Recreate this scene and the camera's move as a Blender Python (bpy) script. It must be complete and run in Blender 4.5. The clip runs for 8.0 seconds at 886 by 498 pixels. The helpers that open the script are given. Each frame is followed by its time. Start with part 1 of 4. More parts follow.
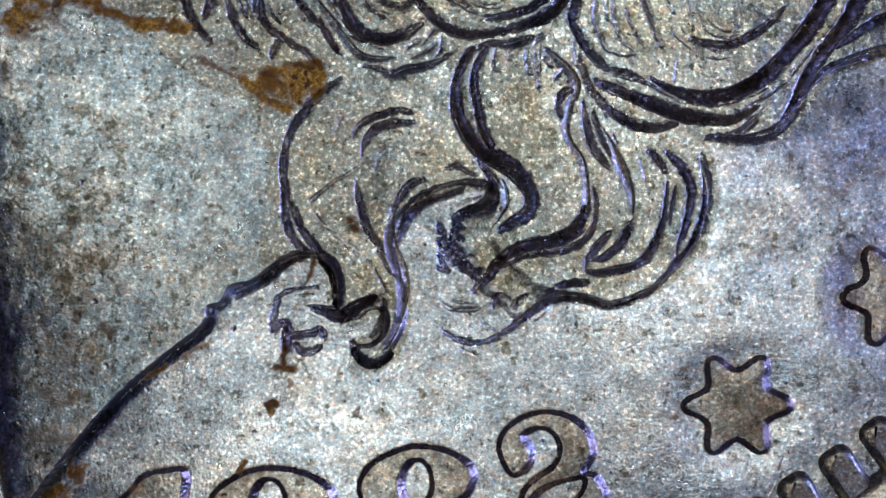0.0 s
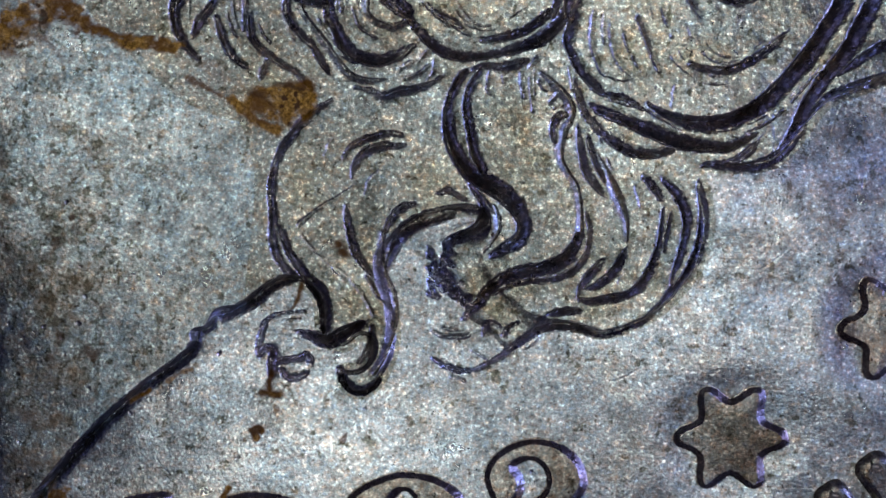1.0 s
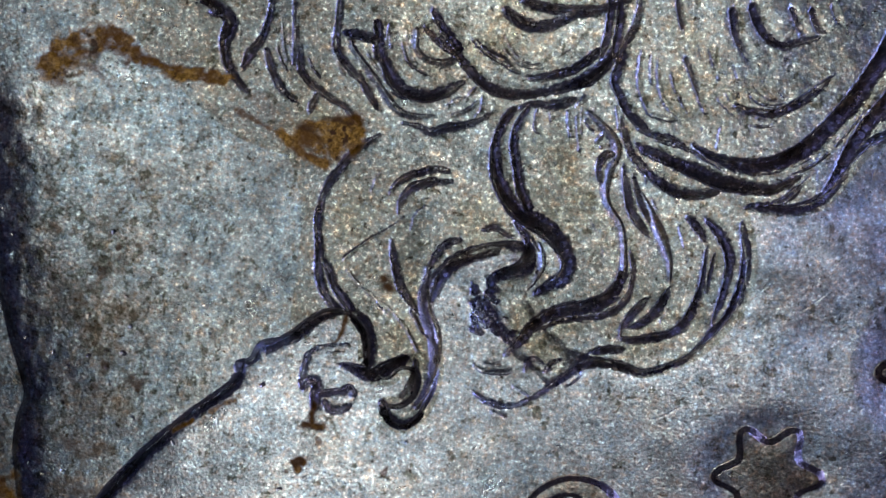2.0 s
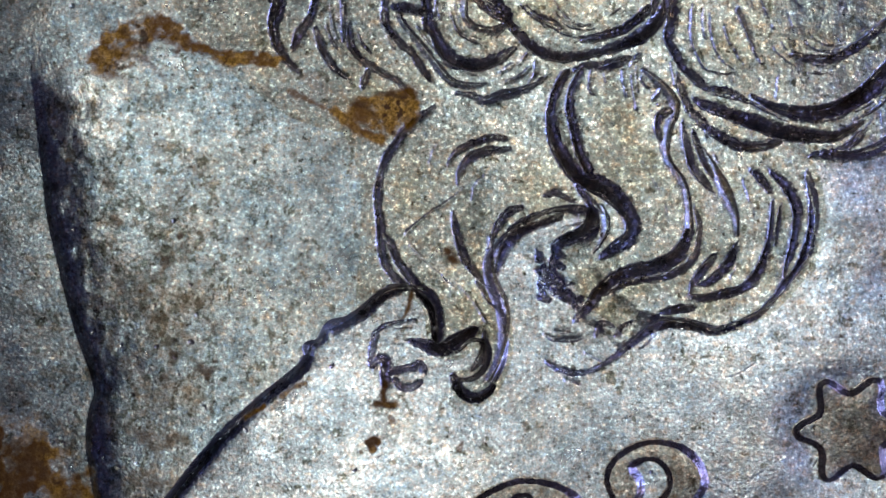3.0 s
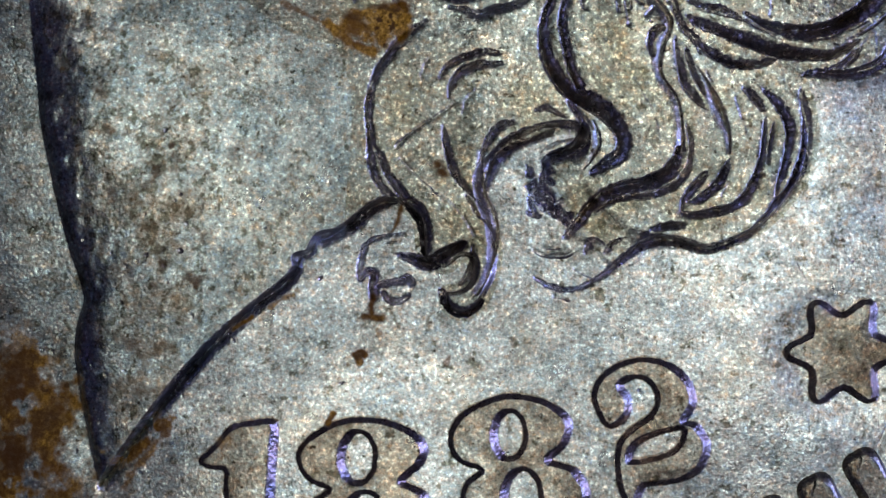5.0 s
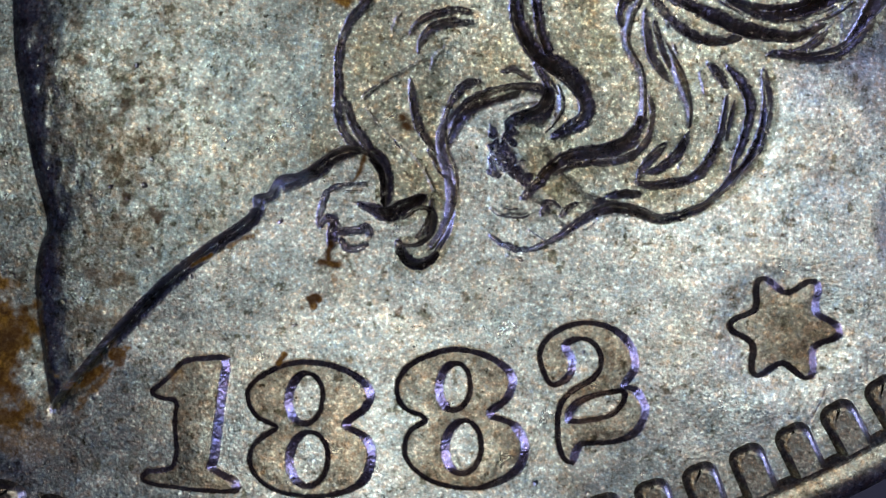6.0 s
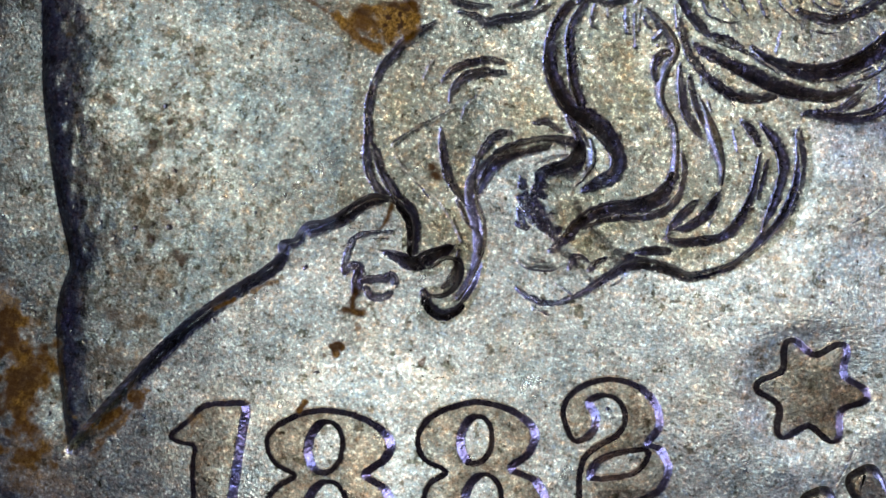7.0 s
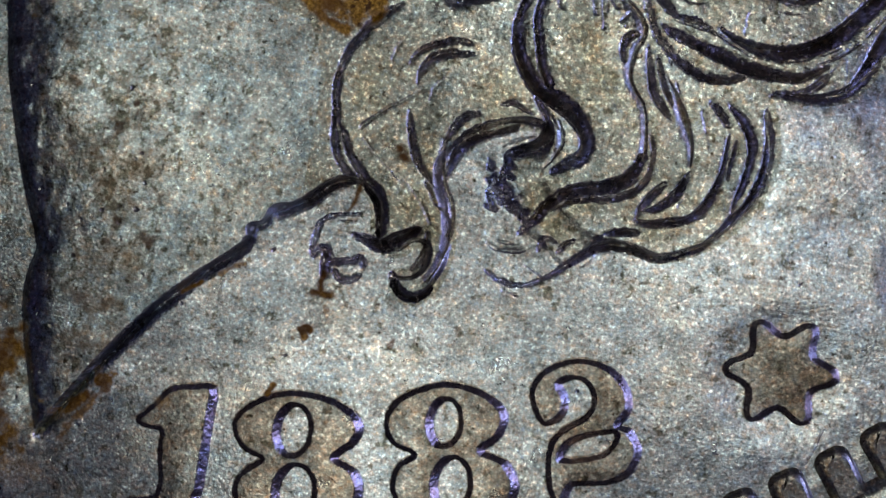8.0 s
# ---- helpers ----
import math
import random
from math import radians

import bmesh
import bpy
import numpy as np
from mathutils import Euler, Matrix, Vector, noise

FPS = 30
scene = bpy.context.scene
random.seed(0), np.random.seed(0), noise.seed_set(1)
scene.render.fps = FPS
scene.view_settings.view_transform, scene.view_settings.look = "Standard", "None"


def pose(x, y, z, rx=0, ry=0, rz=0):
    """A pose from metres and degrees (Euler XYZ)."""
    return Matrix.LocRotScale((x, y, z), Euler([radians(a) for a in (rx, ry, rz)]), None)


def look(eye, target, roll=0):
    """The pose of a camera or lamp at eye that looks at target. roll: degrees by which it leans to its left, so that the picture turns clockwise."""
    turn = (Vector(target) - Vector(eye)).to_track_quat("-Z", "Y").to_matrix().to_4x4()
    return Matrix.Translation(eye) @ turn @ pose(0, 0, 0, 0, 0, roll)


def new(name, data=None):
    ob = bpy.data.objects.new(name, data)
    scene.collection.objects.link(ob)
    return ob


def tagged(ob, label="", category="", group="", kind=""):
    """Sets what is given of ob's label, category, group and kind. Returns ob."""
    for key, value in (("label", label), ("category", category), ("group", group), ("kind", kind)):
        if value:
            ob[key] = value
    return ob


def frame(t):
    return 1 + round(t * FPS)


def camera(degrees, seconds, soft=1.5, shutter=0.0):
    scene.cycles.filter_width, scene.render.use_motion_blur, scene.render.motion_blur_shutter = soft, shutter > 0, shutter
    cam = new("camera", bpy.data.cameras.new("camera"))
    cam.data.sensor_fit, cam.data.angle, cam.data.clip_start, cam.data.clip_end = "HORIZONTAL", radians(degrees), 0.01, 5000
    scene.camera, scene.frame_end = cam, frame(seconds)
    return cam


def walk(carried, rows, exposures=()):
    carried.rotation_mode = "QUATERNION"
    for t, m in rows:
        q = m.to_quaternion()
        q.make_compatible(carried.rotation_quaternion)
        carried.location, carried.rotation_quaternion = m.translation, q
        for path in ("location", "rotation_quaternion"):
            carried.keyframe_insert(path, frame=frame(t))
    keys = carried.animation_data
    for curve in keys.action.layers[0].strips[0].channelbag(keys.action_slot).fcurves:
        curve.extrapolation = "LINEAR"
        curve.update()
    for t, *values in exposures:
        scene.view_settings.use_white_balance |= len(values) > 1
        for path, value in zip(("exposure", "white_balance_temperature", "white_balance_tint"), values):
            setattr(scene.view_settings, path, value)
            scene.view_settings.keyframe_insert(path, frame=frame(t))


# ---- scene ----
MM = 0.001  # the coin is drawn in millimetres

# ---- camera: a small microscope on a stand, looking straight down ----
cam = camera(40, 8.0, soft=1.5)
walk(cam, [(0.0, pose(0, 0, 19.232 * MM)), (8.0, pose(0, 0, 19.232 * MM))], exposures=[
    (0.0, 0.07, 6220, 16), (0.5, -0.22, 6040, 16), (1.0, -0.26, 6150, 17), (1.5, -0.36, 6090, 17), (2.0, -0.26, 6100, 18),
    (3.5, 0.21, 6290, 15), (4.0, 0.13, 6290, 15), (4.5, 0.09, 6440, 15), (5.0, -0.05, 6580, 13),
    (6.5, -0.01, 6760, 12), (7.0, 0.12, 6660, 13), (7.5, -0.08, 6610, 14), (8.0, -0.32, 6660, 14)])

# ---- light: four white diodes round the lens, an added cool lamp low on one side ----
world = bpy.data.worlds.new("room")
world.use_nodes = True
scene.world = world
world.node_tree.nodes["Background"].inputs["Color"].default_value = (0.38, 0.33, 1.0, 1)
world.node_tree.nodes["Background"].inputs["Strength"].default_value = 0.06


def area_lamp(name, eye, target, size, watts, colour):
    data = bpy.data.lights.new(name, "AREA")
    data.shape, data.size, data.energy, data.color = "DISK", size * MM, watts, colour
    ob = new(name, data)
    ob.matrix_world = look([v * MM for v in eye], [v * MM for v in target])
    return ob


DIODE = 0.00097
for x, y, power in ((-9.2, 4.6, 0.60), (9.8, -0.8, 0.74), (-2.0, -6.6, 0.80), (5.5, 8.5, 1.08)):
    area_lamp("diode", (x, y, 20.0), (x * 0.4, y * 0.4, 0), 4.0, DIODE * power, (0.97, 1.0, 0.955))
# Unseen source, added so that walls facing it turn blue.
area_lamp("cool_side_light", (80, 5, 31), (0, 0, 0), 50, 0.08, (0.36, 0.42, 1.0))


# ---- materials ----
def node(tree, kind, **values):
    n = tree.nodes.new(kind)
    for key, value in values.items():
        n.inputs[key].default_value = value
    return n


def ramp(tree, source, stops):
    n = tree.nodes.new("ShaderNodeValToRGB")
    tree.links.new(source, n.inputs["Fac"])
    while len(n.color_ramp.elements) < len(stops):
        n.color_ramp.elements.new(0.5)
    for e, (at, colour) in zip(n.color_ramp.elements, stops):
        e.position, e.color = at, (*colour, 1)
    return n.outputs["Color"]


def silver(name, cool, mid, warm, rough=0.33, grain=1.0, glitter=2.3):
    """Old struck silver: toned in clouds, finely pitted and scratched, with rust-brown deposits where 'stain' says."""
    mat = bpy.data.materials.new(name)
    mat.use_nodes = True
    tree = mat.node_tree
    link = tree.links.new
    bsdf = tree.nodes["Principled BSDF"]
    coord = tree.nodes.new("ShaderNodeTexCoord")

    def cloud(scale, detail=4.0, rough_=0.6, turn=None, stretch=None):
        n = node(tree, "ShaderNodeTexNoise", Scale=scale, Detail=detail, Roughness=rough_)
        m = tree.nodes.new("ShaderNodeMapping")
        m.inputs["Scale"].default_value = (1000, 1000, 1000)
        if stretch:
            m.inputs["Rotation"].default_value = (0, 0, radians(turn))
            m.inputs["Scale"].default_value = (1000 * stretch, 1000, 1000)
        link(coord.outputs["Object"], m.inputs["Vector"])
        link(m.outputs["Vector"], n.inputs["Vector"])
        return n.outputs["Fac"]

    def mix(fac, a, b, blend="MIX"):
        n = tree.nodes.new("ShaderNodeMix")
        n.data_type, n.blend_type = "RGBA", blend
        for socket, value in ((n.inputs[0], fac), (n.inputs[6], a), (n.inputs[7], b)):
            if isinstance(value, (int, float)):
                socket.default_value = value
            elif isinstance(value, tuple):
                socket.default_value = (*value, 1)
            else:
                link(value, socket)
        return n.outputs[2]

    def maths(op, a, b):
        n = tree.nodes.new("ShaderNodeMath")
        n.operation = op
        for socket, value in zip(n.inputs, (a, b)):
            if isinstance(value, (int, float)):
                socket.default_value = value
            else:
                link(value, socket)
        return n.outputs[0]

    toned = ramp(tree, cloud(0.9, 8.0, 0.68), [(0.36, cool), (0.5, mid), (0.64, warm)])
    # Dark specks, and bright ones that paint the metal's sparkle into the colour.
    sparkle_speck = ramp(tree, cloud(14.5, 3.5, 0.75), [(0.34, (0.36, 0.34, 0.33)), (0.46, (0.80, 0.80, 0.80)), (0.56, (1.0, 1.0, 1.0)), (0.66, (glitter, glitter, 0.95 * glitter))])
    blot = ramp(tree, cloud(2.6, 5.0, 0.68), [(0.34, (0.62, 0.61, 0.60)), (0.5, (1.0, 1.0, 1.0)), (0.66, (1.4, 1.4, 1.4))])
    pits = ramp(tree, cloud(7.5, 3.0, 0.6), [(0.29, (0.22, 0.19, 0.16)), (0.36, (1.0, 1.0, 1.0))])
    blot = mix(1.0, blot, pits, "MULTIPLY")
    sparkle_speck = mix(1.0, sparkle_speck, blot, "MULTIPLY")
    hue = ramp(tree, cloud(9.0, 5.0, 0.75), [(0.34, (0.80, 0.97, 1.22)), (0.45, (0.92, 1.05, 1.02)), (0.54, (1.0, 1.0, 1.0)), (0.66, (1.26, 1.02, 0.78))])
    sparkle_speck = mix(1.0, sparkle_speck, hue, "MULTIPLY")
    colour = mix(1.0, toned, sparkle_speck, "MULTIPLY")
    patch_attr = tree.nodes.new("ShaderNodeAttribute")
    patch_attr.attribute_name = "bright_patch"
    # Brighter patches, highlights among them, painted into the colour.
    colour = mix(maths("MULTIPLY", patch_attr.outputs["Fac"], 0.85), colour, mix(1.0, colour, (1.95, 1.95, 1.92), "MULTIPLY"))
    stain = tree.nodes.new("ShaderNodeAttribute")
    stain.attribute_name = "stain"
    grime = tree.nodes.new("ShaderNodeAttribute")
    grime.attribute_name = "grime"
    dirt = maths("MULTIPLY", grime.outputs["Fac"], ramp(tree, cloud(3.2, 6.0, 0.7), [(0.42, (0, 0, 0)), (0.62, (1, 1, 1))]))
    colour = mix(dirt, colour, (0.16, 0.11, 0.06))
    old = tree.nodes.new("ShaderNodeAttribute")
    old.attribute_name = "patina"
    film = maths("MULTIPLY", old.outputs["Fac"], ramp(tree, cloud(9.0, 5.0, 0.7), [(0.34, (1, 1, 1)), (0.66, (0.65, 0.65, 0.65))]))
    colour = mix(film, colour, mix(1.0, colour, (0.28, 0.25, 0.18), "MULTIPLY"))
    kept = tree.nodes.new("ShaderNodeAttribute")
    kept.attribute_name = "sheltered"
    colour = mix(maths("MULTIPLY", kept.outputs["Fac"], 0.5), colour, mix(1.0, toned, (0.85, 0.85, 0.85), "MULTIPLY"))
    colour = mix(kept.outputs["Fac"], colour, mix(1.0, colour, (0.99, 0.93, 1.12), "MULTIPLY"))  # violet of the shaded recesses, put into the colour
    rust = ramp(tree, cloud(14.0, 6.0, 0.75), [(0.36, (0.06, 0.030, 0.004)), (0.5, (0.18, 0.092, 0.008)), (0.64, (0.40, 0.22, 0.03))])
    rust = mix(ramp(tree, cloud(1.5, 3.0), [(0.40, (0.85, 0.85, 0.85)), (0.58, (0, 0, 0))]), rust, (0.08, 0.032, 0.003))
    rust = mix(maths("MULTIPLY", old.outputs["Fac"], 0.9), rust, (0.03, 0.010, 0.001))
    cover = maths("MULTIPLY", stain.outputs["Fac"], ramp(tree, cloud(7.0, 5.0, 0.7), [(0.44, (1, 1, 1)), (0.70, (0.9, 0.9, 0.9))]))
    colour = mix(cover, colour, rust)
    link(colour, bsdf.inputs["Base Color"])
    bsdf.inputs["Specular IOR Level"].default_value = 0.12
    link(maths("SUBTRACT", 1.0, maths("MULTIPLY", cover, 1.0)), bsdf.inputs["Metallic"])
    rougher = maths("ADD", maths("MULTIPLY", cloud(6.0, 4.0), 0.16), maths("ADD", maths("MULTIPLY", cloud(1.1, 4.0), 0.3), rough - 0.23))
    link(maths("ADD", rougher, maths("ADD", maths("MULTIPLY", kept.outputs["Fac"], -0.04), maths("ADD", maths("MULTIPLY", dirt, 0.15), maths("MULTIPLY", cover, 0.25)))), bsdf.inputs["Roughness"])
    # relief: fine crystalline pits, soft dents, and three families of hairline scratches
    fine = maths("MULTIPLY", cloud(23.0, 2.5, 0.6), 0.75 * grain)
    dents = maths("MULTIPLY", cloud(8.0, 3.0), 0.25 * grain)
    relief = maths("ADD", fine, dents)
    for turn, stretch in ((35, 0.03), (-50, 0.035), (82, 0.03)):
        hair = ramp(tree, cloud(22.0, 2.0, 0.5, turn, stretch), [(0.27, (0, 0, 0)), (0.34, (1, 1, 1))])
        relief = maths("ADD", relief, maths("MULTIPLY", hair, 0.06))
    bump = node(tree, "ShaderNodeBump", Distance=0.012 * MM)
    link(maths("SUBTRACT", 0.85, maths("MULTIPLY", kept.outputs["Fac"], 0.45)), bump.inputs["Strength"])
    link(relief, bump.inputs["Height"])
    link(bump.outputs["Normal"], bsdf.inputs["Normal"])
    return mat


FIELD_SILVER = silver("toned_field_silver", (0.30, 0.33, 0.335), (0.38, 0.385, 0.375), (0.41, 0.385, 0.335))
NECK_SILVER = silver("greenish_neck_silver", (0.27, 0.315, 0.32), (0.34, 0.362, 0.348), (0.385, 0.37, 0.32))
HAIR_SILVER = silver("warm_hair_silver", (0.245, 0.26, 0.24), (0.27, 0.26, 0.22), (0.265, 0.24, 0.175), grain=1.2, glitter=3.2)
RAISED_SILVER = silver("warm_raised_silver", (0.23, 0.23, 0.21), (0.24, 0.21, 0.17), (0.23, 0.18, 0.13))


def plain_paint(name, colour, rough):
    mat = bpy.data.materials.new(name)
    mat.use_nodes = True
    tree = mat.node_tree
    n = node(tree, "ShaderNodeTexNoise", Scale=400.0, Detail=4.0)
    c = ramp(tree, n.outputs["Fac"], [(0.3, tuple(v * 0.8 for v in colour)), (0.7, tuple(v * 1.2 for v in colour))])
    tree.links.new(c, tree.nodes["Principled BSDF"].inputs["Base Color"])
    tree.nodes["Principled BSDF"].inputs["Roughness"].default_value = rough
    return mat


STAGE_PAINT = plain_paint("matt_black_stage", (0.03, 0.03, 0.032), 0.7)

# ---- the stage below the coin ----
bm = bmesh.new()
bmesh.ops.create_cube(bm, size=1.0, matrix=Matrix.Diagonal((160 * MM, 160 * MM, 6 * MM, 1)))
bmesh.ops.bevel(bm, geom=list(bm.edges), offset=1.2 * MM, segments=2, affect="EDGES")
mesh = bpy.data.meshes.new("stage")
bm.to_mesh(mesh)
bm.free()
mesh.materials.append(STAGE_PAINT)
stage = tagged(new("stage", mesh), "matt black flat microscope stage under the coin", "stage", kind="structure")
stage.location.z = -6.6 * MM

# ---- the coin ----
coin = tagged(new("coin"), "old worn toned silver coin with a raised head and rust stains", "coin")
STEP = 0.015
X0, X1, Y0, Y1 = -6.3, 11.9, -18.5, -5.2
xs, ys = np.arange(X0, X1, STEP), np.arange(Y0, Y1, STEP)
GX, GY = np.meshgrid(xs, ys)
random.seed(4)
np.random.seed(4)


def curve(points, closed=False, steps=5):
    """A smooth line through the points."""
    p = np.array(points, float)
    n = len(p)
    out = []
    for i in range(n if closed else n - 1):
        a, b, c, d = (p[(i + k) % n] if closed else p[min(max(i + k, 0), n - 1)] for k in (-1, 0, 1, 2))
        for s in range(steps):
            u = s / steps
            out.append(0.5 * (2 * b + (c - a) * u + (2 * a - 5 * b + 4 * c - d) * u * u + (3 * b - a - 3 * c + d) * u ** 3))
    if not closed:
        out.append(p[-1])
    return np.array(out)


def window(a, b, reach):
    """The part of the grid round a stretch of line."""
    i0, i1 = np.searchsorted(xs, (min(a[0], b[0]) - reach, max(a[0], b[0]) + reach))
    j0, j1 = np.searchsorted(ys, (min(a[1], b[1]) - reach, max(a[1], b[1]) + reach))
    return slice(j0, j1), slice(i0, i1)


def segment_distance(w, a, b):
    """Distance from the grid points of a window to a stretch of line, and how far along it they lie."""
    px, py, d = GX[w] - a[0], GY[w] - a[1], b - a
    u = np.clip((px * d[0] + py * d[1]) / max(d @ d, 1e-12), 0, 1)
    return np.hypot(px - u * d[0], py - u * d[1]), u


def inside(line):
    """Which grid points lie inside a closed line."""
    mask = np.zeros(GX.shape, bool)
    for a, b in zip(line, np.roll(line, -1, 0)):
        if a[1] == b[1]:
            continue
        j0, j1 = np.searchsorted(ys, sorted((a[1], b[1])))
        rows = ys[j0:j1]
        cross = a[0] + (rows - a[1]) / (b[1] - a[1]) * (b[0] - a[0])
        mask[j0:j1] ^= GX[j0:j1] < cross[:, None]
    return mask


def signed_distance(points, reach, holes=()):
    lines = [curve(points, True)] + [curve(h, True) for h in holes]
    away = np.full(GX.shape, reach)
    mask = np.zeros(GX.shape, bool)
    for line in lines:
        mask ^= inside(line)
        for a, b in zip(line, np.roll(line, -1, 0)):
            w = window(a, b, reach)
            if away[w].size:
                away[w] = np.minimum(away[w], segment_distance(w, a, b)[0])
    return np.where(mask, away, -away)


def smooth(x):
    x = np.clip(x, 0, 1)
    return x * x * (3 - 2 * x)


def lattice(scale, seed):
    """Smooth random values over the grid, from 0 to 1; scale in millimetres."""
    rng = np.random.RandomState(seed)
    nx, ny = int((X1 - X0) / scale) + 3, int((Y1 - Y0) / scale) + 3
    v = rng.rand(ny, nx)
    fx, fy = (GX - X0) / scale, (GY - Y0) / scale
    i, j = fx.astype(int), fy.astype(int)
    u, w = smooth(fx - i), smooth(fy - j)
    return (v[j, i] * (1 - u) + v[j, i + 1] * u) * (1 - w) + (v[j + 1, i] * (1 - u) + v[j + 1, i + 1] * u) * w


def rough_cloud(scale, seed):
    return (lattice(scale, seed) * 4 + lattice(scale / 2, seed + 1) * 2 + lattice(scale / 4, seed + 2)) / 7


# the bust: neck and hair stand above the field
BUST = [(-9, -5.2), (-9.2, -10), (-9, -15.9), (-7, -16), (-5, -16), (-3.6, -16), (-3.1, -15.95), (-2.82, -15.87), (-2.58, -15.57), (-2.22, -15.04), (-1.74, -14.37), (-1.21, -13.73), (-1.31, -13.86), (-0.59, -13.15), (0.01, -12.66)]
BUST += [(0.17, -12.44), (0.15, -12.28), (0.35, -12.21), (0.5, -11.94), (0.84, -11.84), (1.19, -11.55), (1.5, -11.38), (1.8, -11.43), (2.04, -11.68), (2.11, -12.12), (2.22, -12.3), (2.49, -12.39), (2.73, -12.21), (2.91, -12.26), (2.89, -12.57), (2.73, -12.72), (2.53, -12.75), (2.48, -12.84), (2.55, -13.03), (2.78, -13.12), (3.02, -12.98), (3.2, -12.64), (3.28, -12.21), (3.21, -11.72)]
BUST += [(3.02, -11.23), (3.02, -10.92), (3.2, -10.59), (3.5, -10.36), (3.92, -10.21), (4.41, -10.12), (4.59, -10.23), (4.5, -10.39), (4.23, -10.52), (4.25, -10.92), (4.45, -11.3), (4.7, -11.6), (5.0, -11.8), (5.25, -12.02), (5.5, -11.97), (5.81, -11.85), (6.21, -11.88), (6.58, -11.98), (6.98, -11.86), (7.44, -11.61), (7.8, -11.25)]
BUST += [(8.1, -10.78), (8.21, -10.25), (8.16, -9.85), (8.07, -9.58), (8, -9.37), (8.05, -9.22), (8.21, -9.21), (8.82, -9.19), (9.23, -9.06), (9.56, -8.73), (9.83, -8.32), (10.14, -8), (10.78, -7.71), (11.5, -7.16), (11.26, -4.12), (4.76, -4.73), (-1.5, -5.31), (-4.97, -5.3), (-7, -5.1)]
away = signed_distance(BUST, 1.3)
wall = np.full(GX.shape, 0.07)
for x, y in [(4.25, -10.6), (4.3, -10.9), (4.45, -11.25), (4.7, -11.6), (5.0, -11.8), (5.2, -11.98)]:  # the short locks fade into the field
    wall = np.maximum(wall, 0.07 + 2.0 * np.exp(-((GX - x) ** 2 + (GY - y) ** 2) / 0.12))
for x, y in [(3.02, -10.97), (3.1, -11.27), (3.19, -11.46), (3.27, -11.87), (3.21, -12.16), (3.14, -12.42)]:  # a strand with a broad sloping side
    wall = np.maximum(wall, 0.07 + 0.16 * np.exp(-((GX - x) ** 2 + (GY - y) ** 2) / 0.06))
rise = smooth((away - 0.045) / wall + 0.5)
for x, y in [(8.16, -9.37)]:  # the outer lock fades into the field under the big curl
    rise = np.maximum(rise, np.exp(-((GX - x) / 2.8) ** 2 - ((GY - y) / 1.2) ** 2))
# the throat ends in a wall with a crisp foot and a soft worn shoulder, which dies away towards the jaw
foot = curve([(-4.4, -5), (-4.3, -7.6), (-4.22, -9.04), (-4.17, -9.58), (-4.07, -10.29), (-3.87, -11.1), (-3.68, -11.82), (-3.5, -12.35), (-3.28, -12.98), (-3.37, -13.42), (-3.4, -13.86), (-3.3, -14.49), (-3.12, -15.2), (-2.9, -15.95), (-2.7, -17)])
past = 0.96 * (GX - np.interp(GY, foot[::-1, 1], foot[::-1, 0]))
slope = np.abs(past)
shown = smooth((-7.5 - GY) / 2.2)
shoulder = 0.24 * (0.45 + 1.1 * rough_cloud(0.45, 21)) * (1 - 0.4 * np.exp(-((GY + 13.15) / 0.16) ** 2)) * (0.6 + 0.4 * smooth((GY + 13.4) / 0.6)) * (1 + 0.5 * smooth((GY + 9.8) / 1.4))
fall = np.where(past > 0, 1 - np.exp(-np.maximum(past, 0) / shoulder), 0)
rise *= 1 - (1 - fall) * shown
height = 0.20 * rise
height -= 0.15 * shown * smooth((GY + 16.2) / 1.5) * np.where(past > 0, np.exp(-np.maximum(past, 0) / shoulder), np.exp(np.minimum(past, 0) / 2.2))
height -= 0.044 * (np.hypot(-3.5 - GX, 0.8) - 3.5 - GX)
height += (rough_cloud(1.6, 11) - 0.5) * 0.065
cut = np.zeros(GX.shape)
dip = np.zeros(GX.shape)
fine_torn = rough_cloud(0.14, 95)
ragged = 0.5 + 0.8 * (rough_cloud(0.5, 31) - 0.5) + 0.5 * (fine_torn - 0.5)
gritty = 0.5 * (lattice(0.045, 91) + lattice(0.08, 92))
crumbs = lattice(0.027, 93)
broad = rough_cloud(0.6, 63)
broken = smooth((rough_cloud(0.22, 97) - 0.36) / 0.2)
worn = 0.55 * rough_cloud(0.13, 51) + 0.45 * rough_cloud(0.6, 61)


def groove(points, width, depth):
    """A fine pointed cut."""
    line = curve(points)
    run = np.r_[0, np.cumsum(np.hypot(*np.diff(line, axis=0).T))]
    for k in range(len(line) - 1):
        w = window(line[k], line[k + 1], width)
        if not cut[w].size:
            continue
        d, u = segment_distance(w, line[k], line[k + 1])
        along = (run[k] + u * (run[k + 1] - run[k])) / run[-1]
        taper = 0.3 + 0.7 * np.minimum(1, np.minimum(along, 1 - along) * 5)
        d = np.maximum(d + (crumbs[w] - 0.5) * 0.02, 0)
        cut[w] = np.maximum(cut[w], 1.2 * depth * taper * broken[w] * np.clip(1 - d / (0.5 * width * taper), 0, 1))


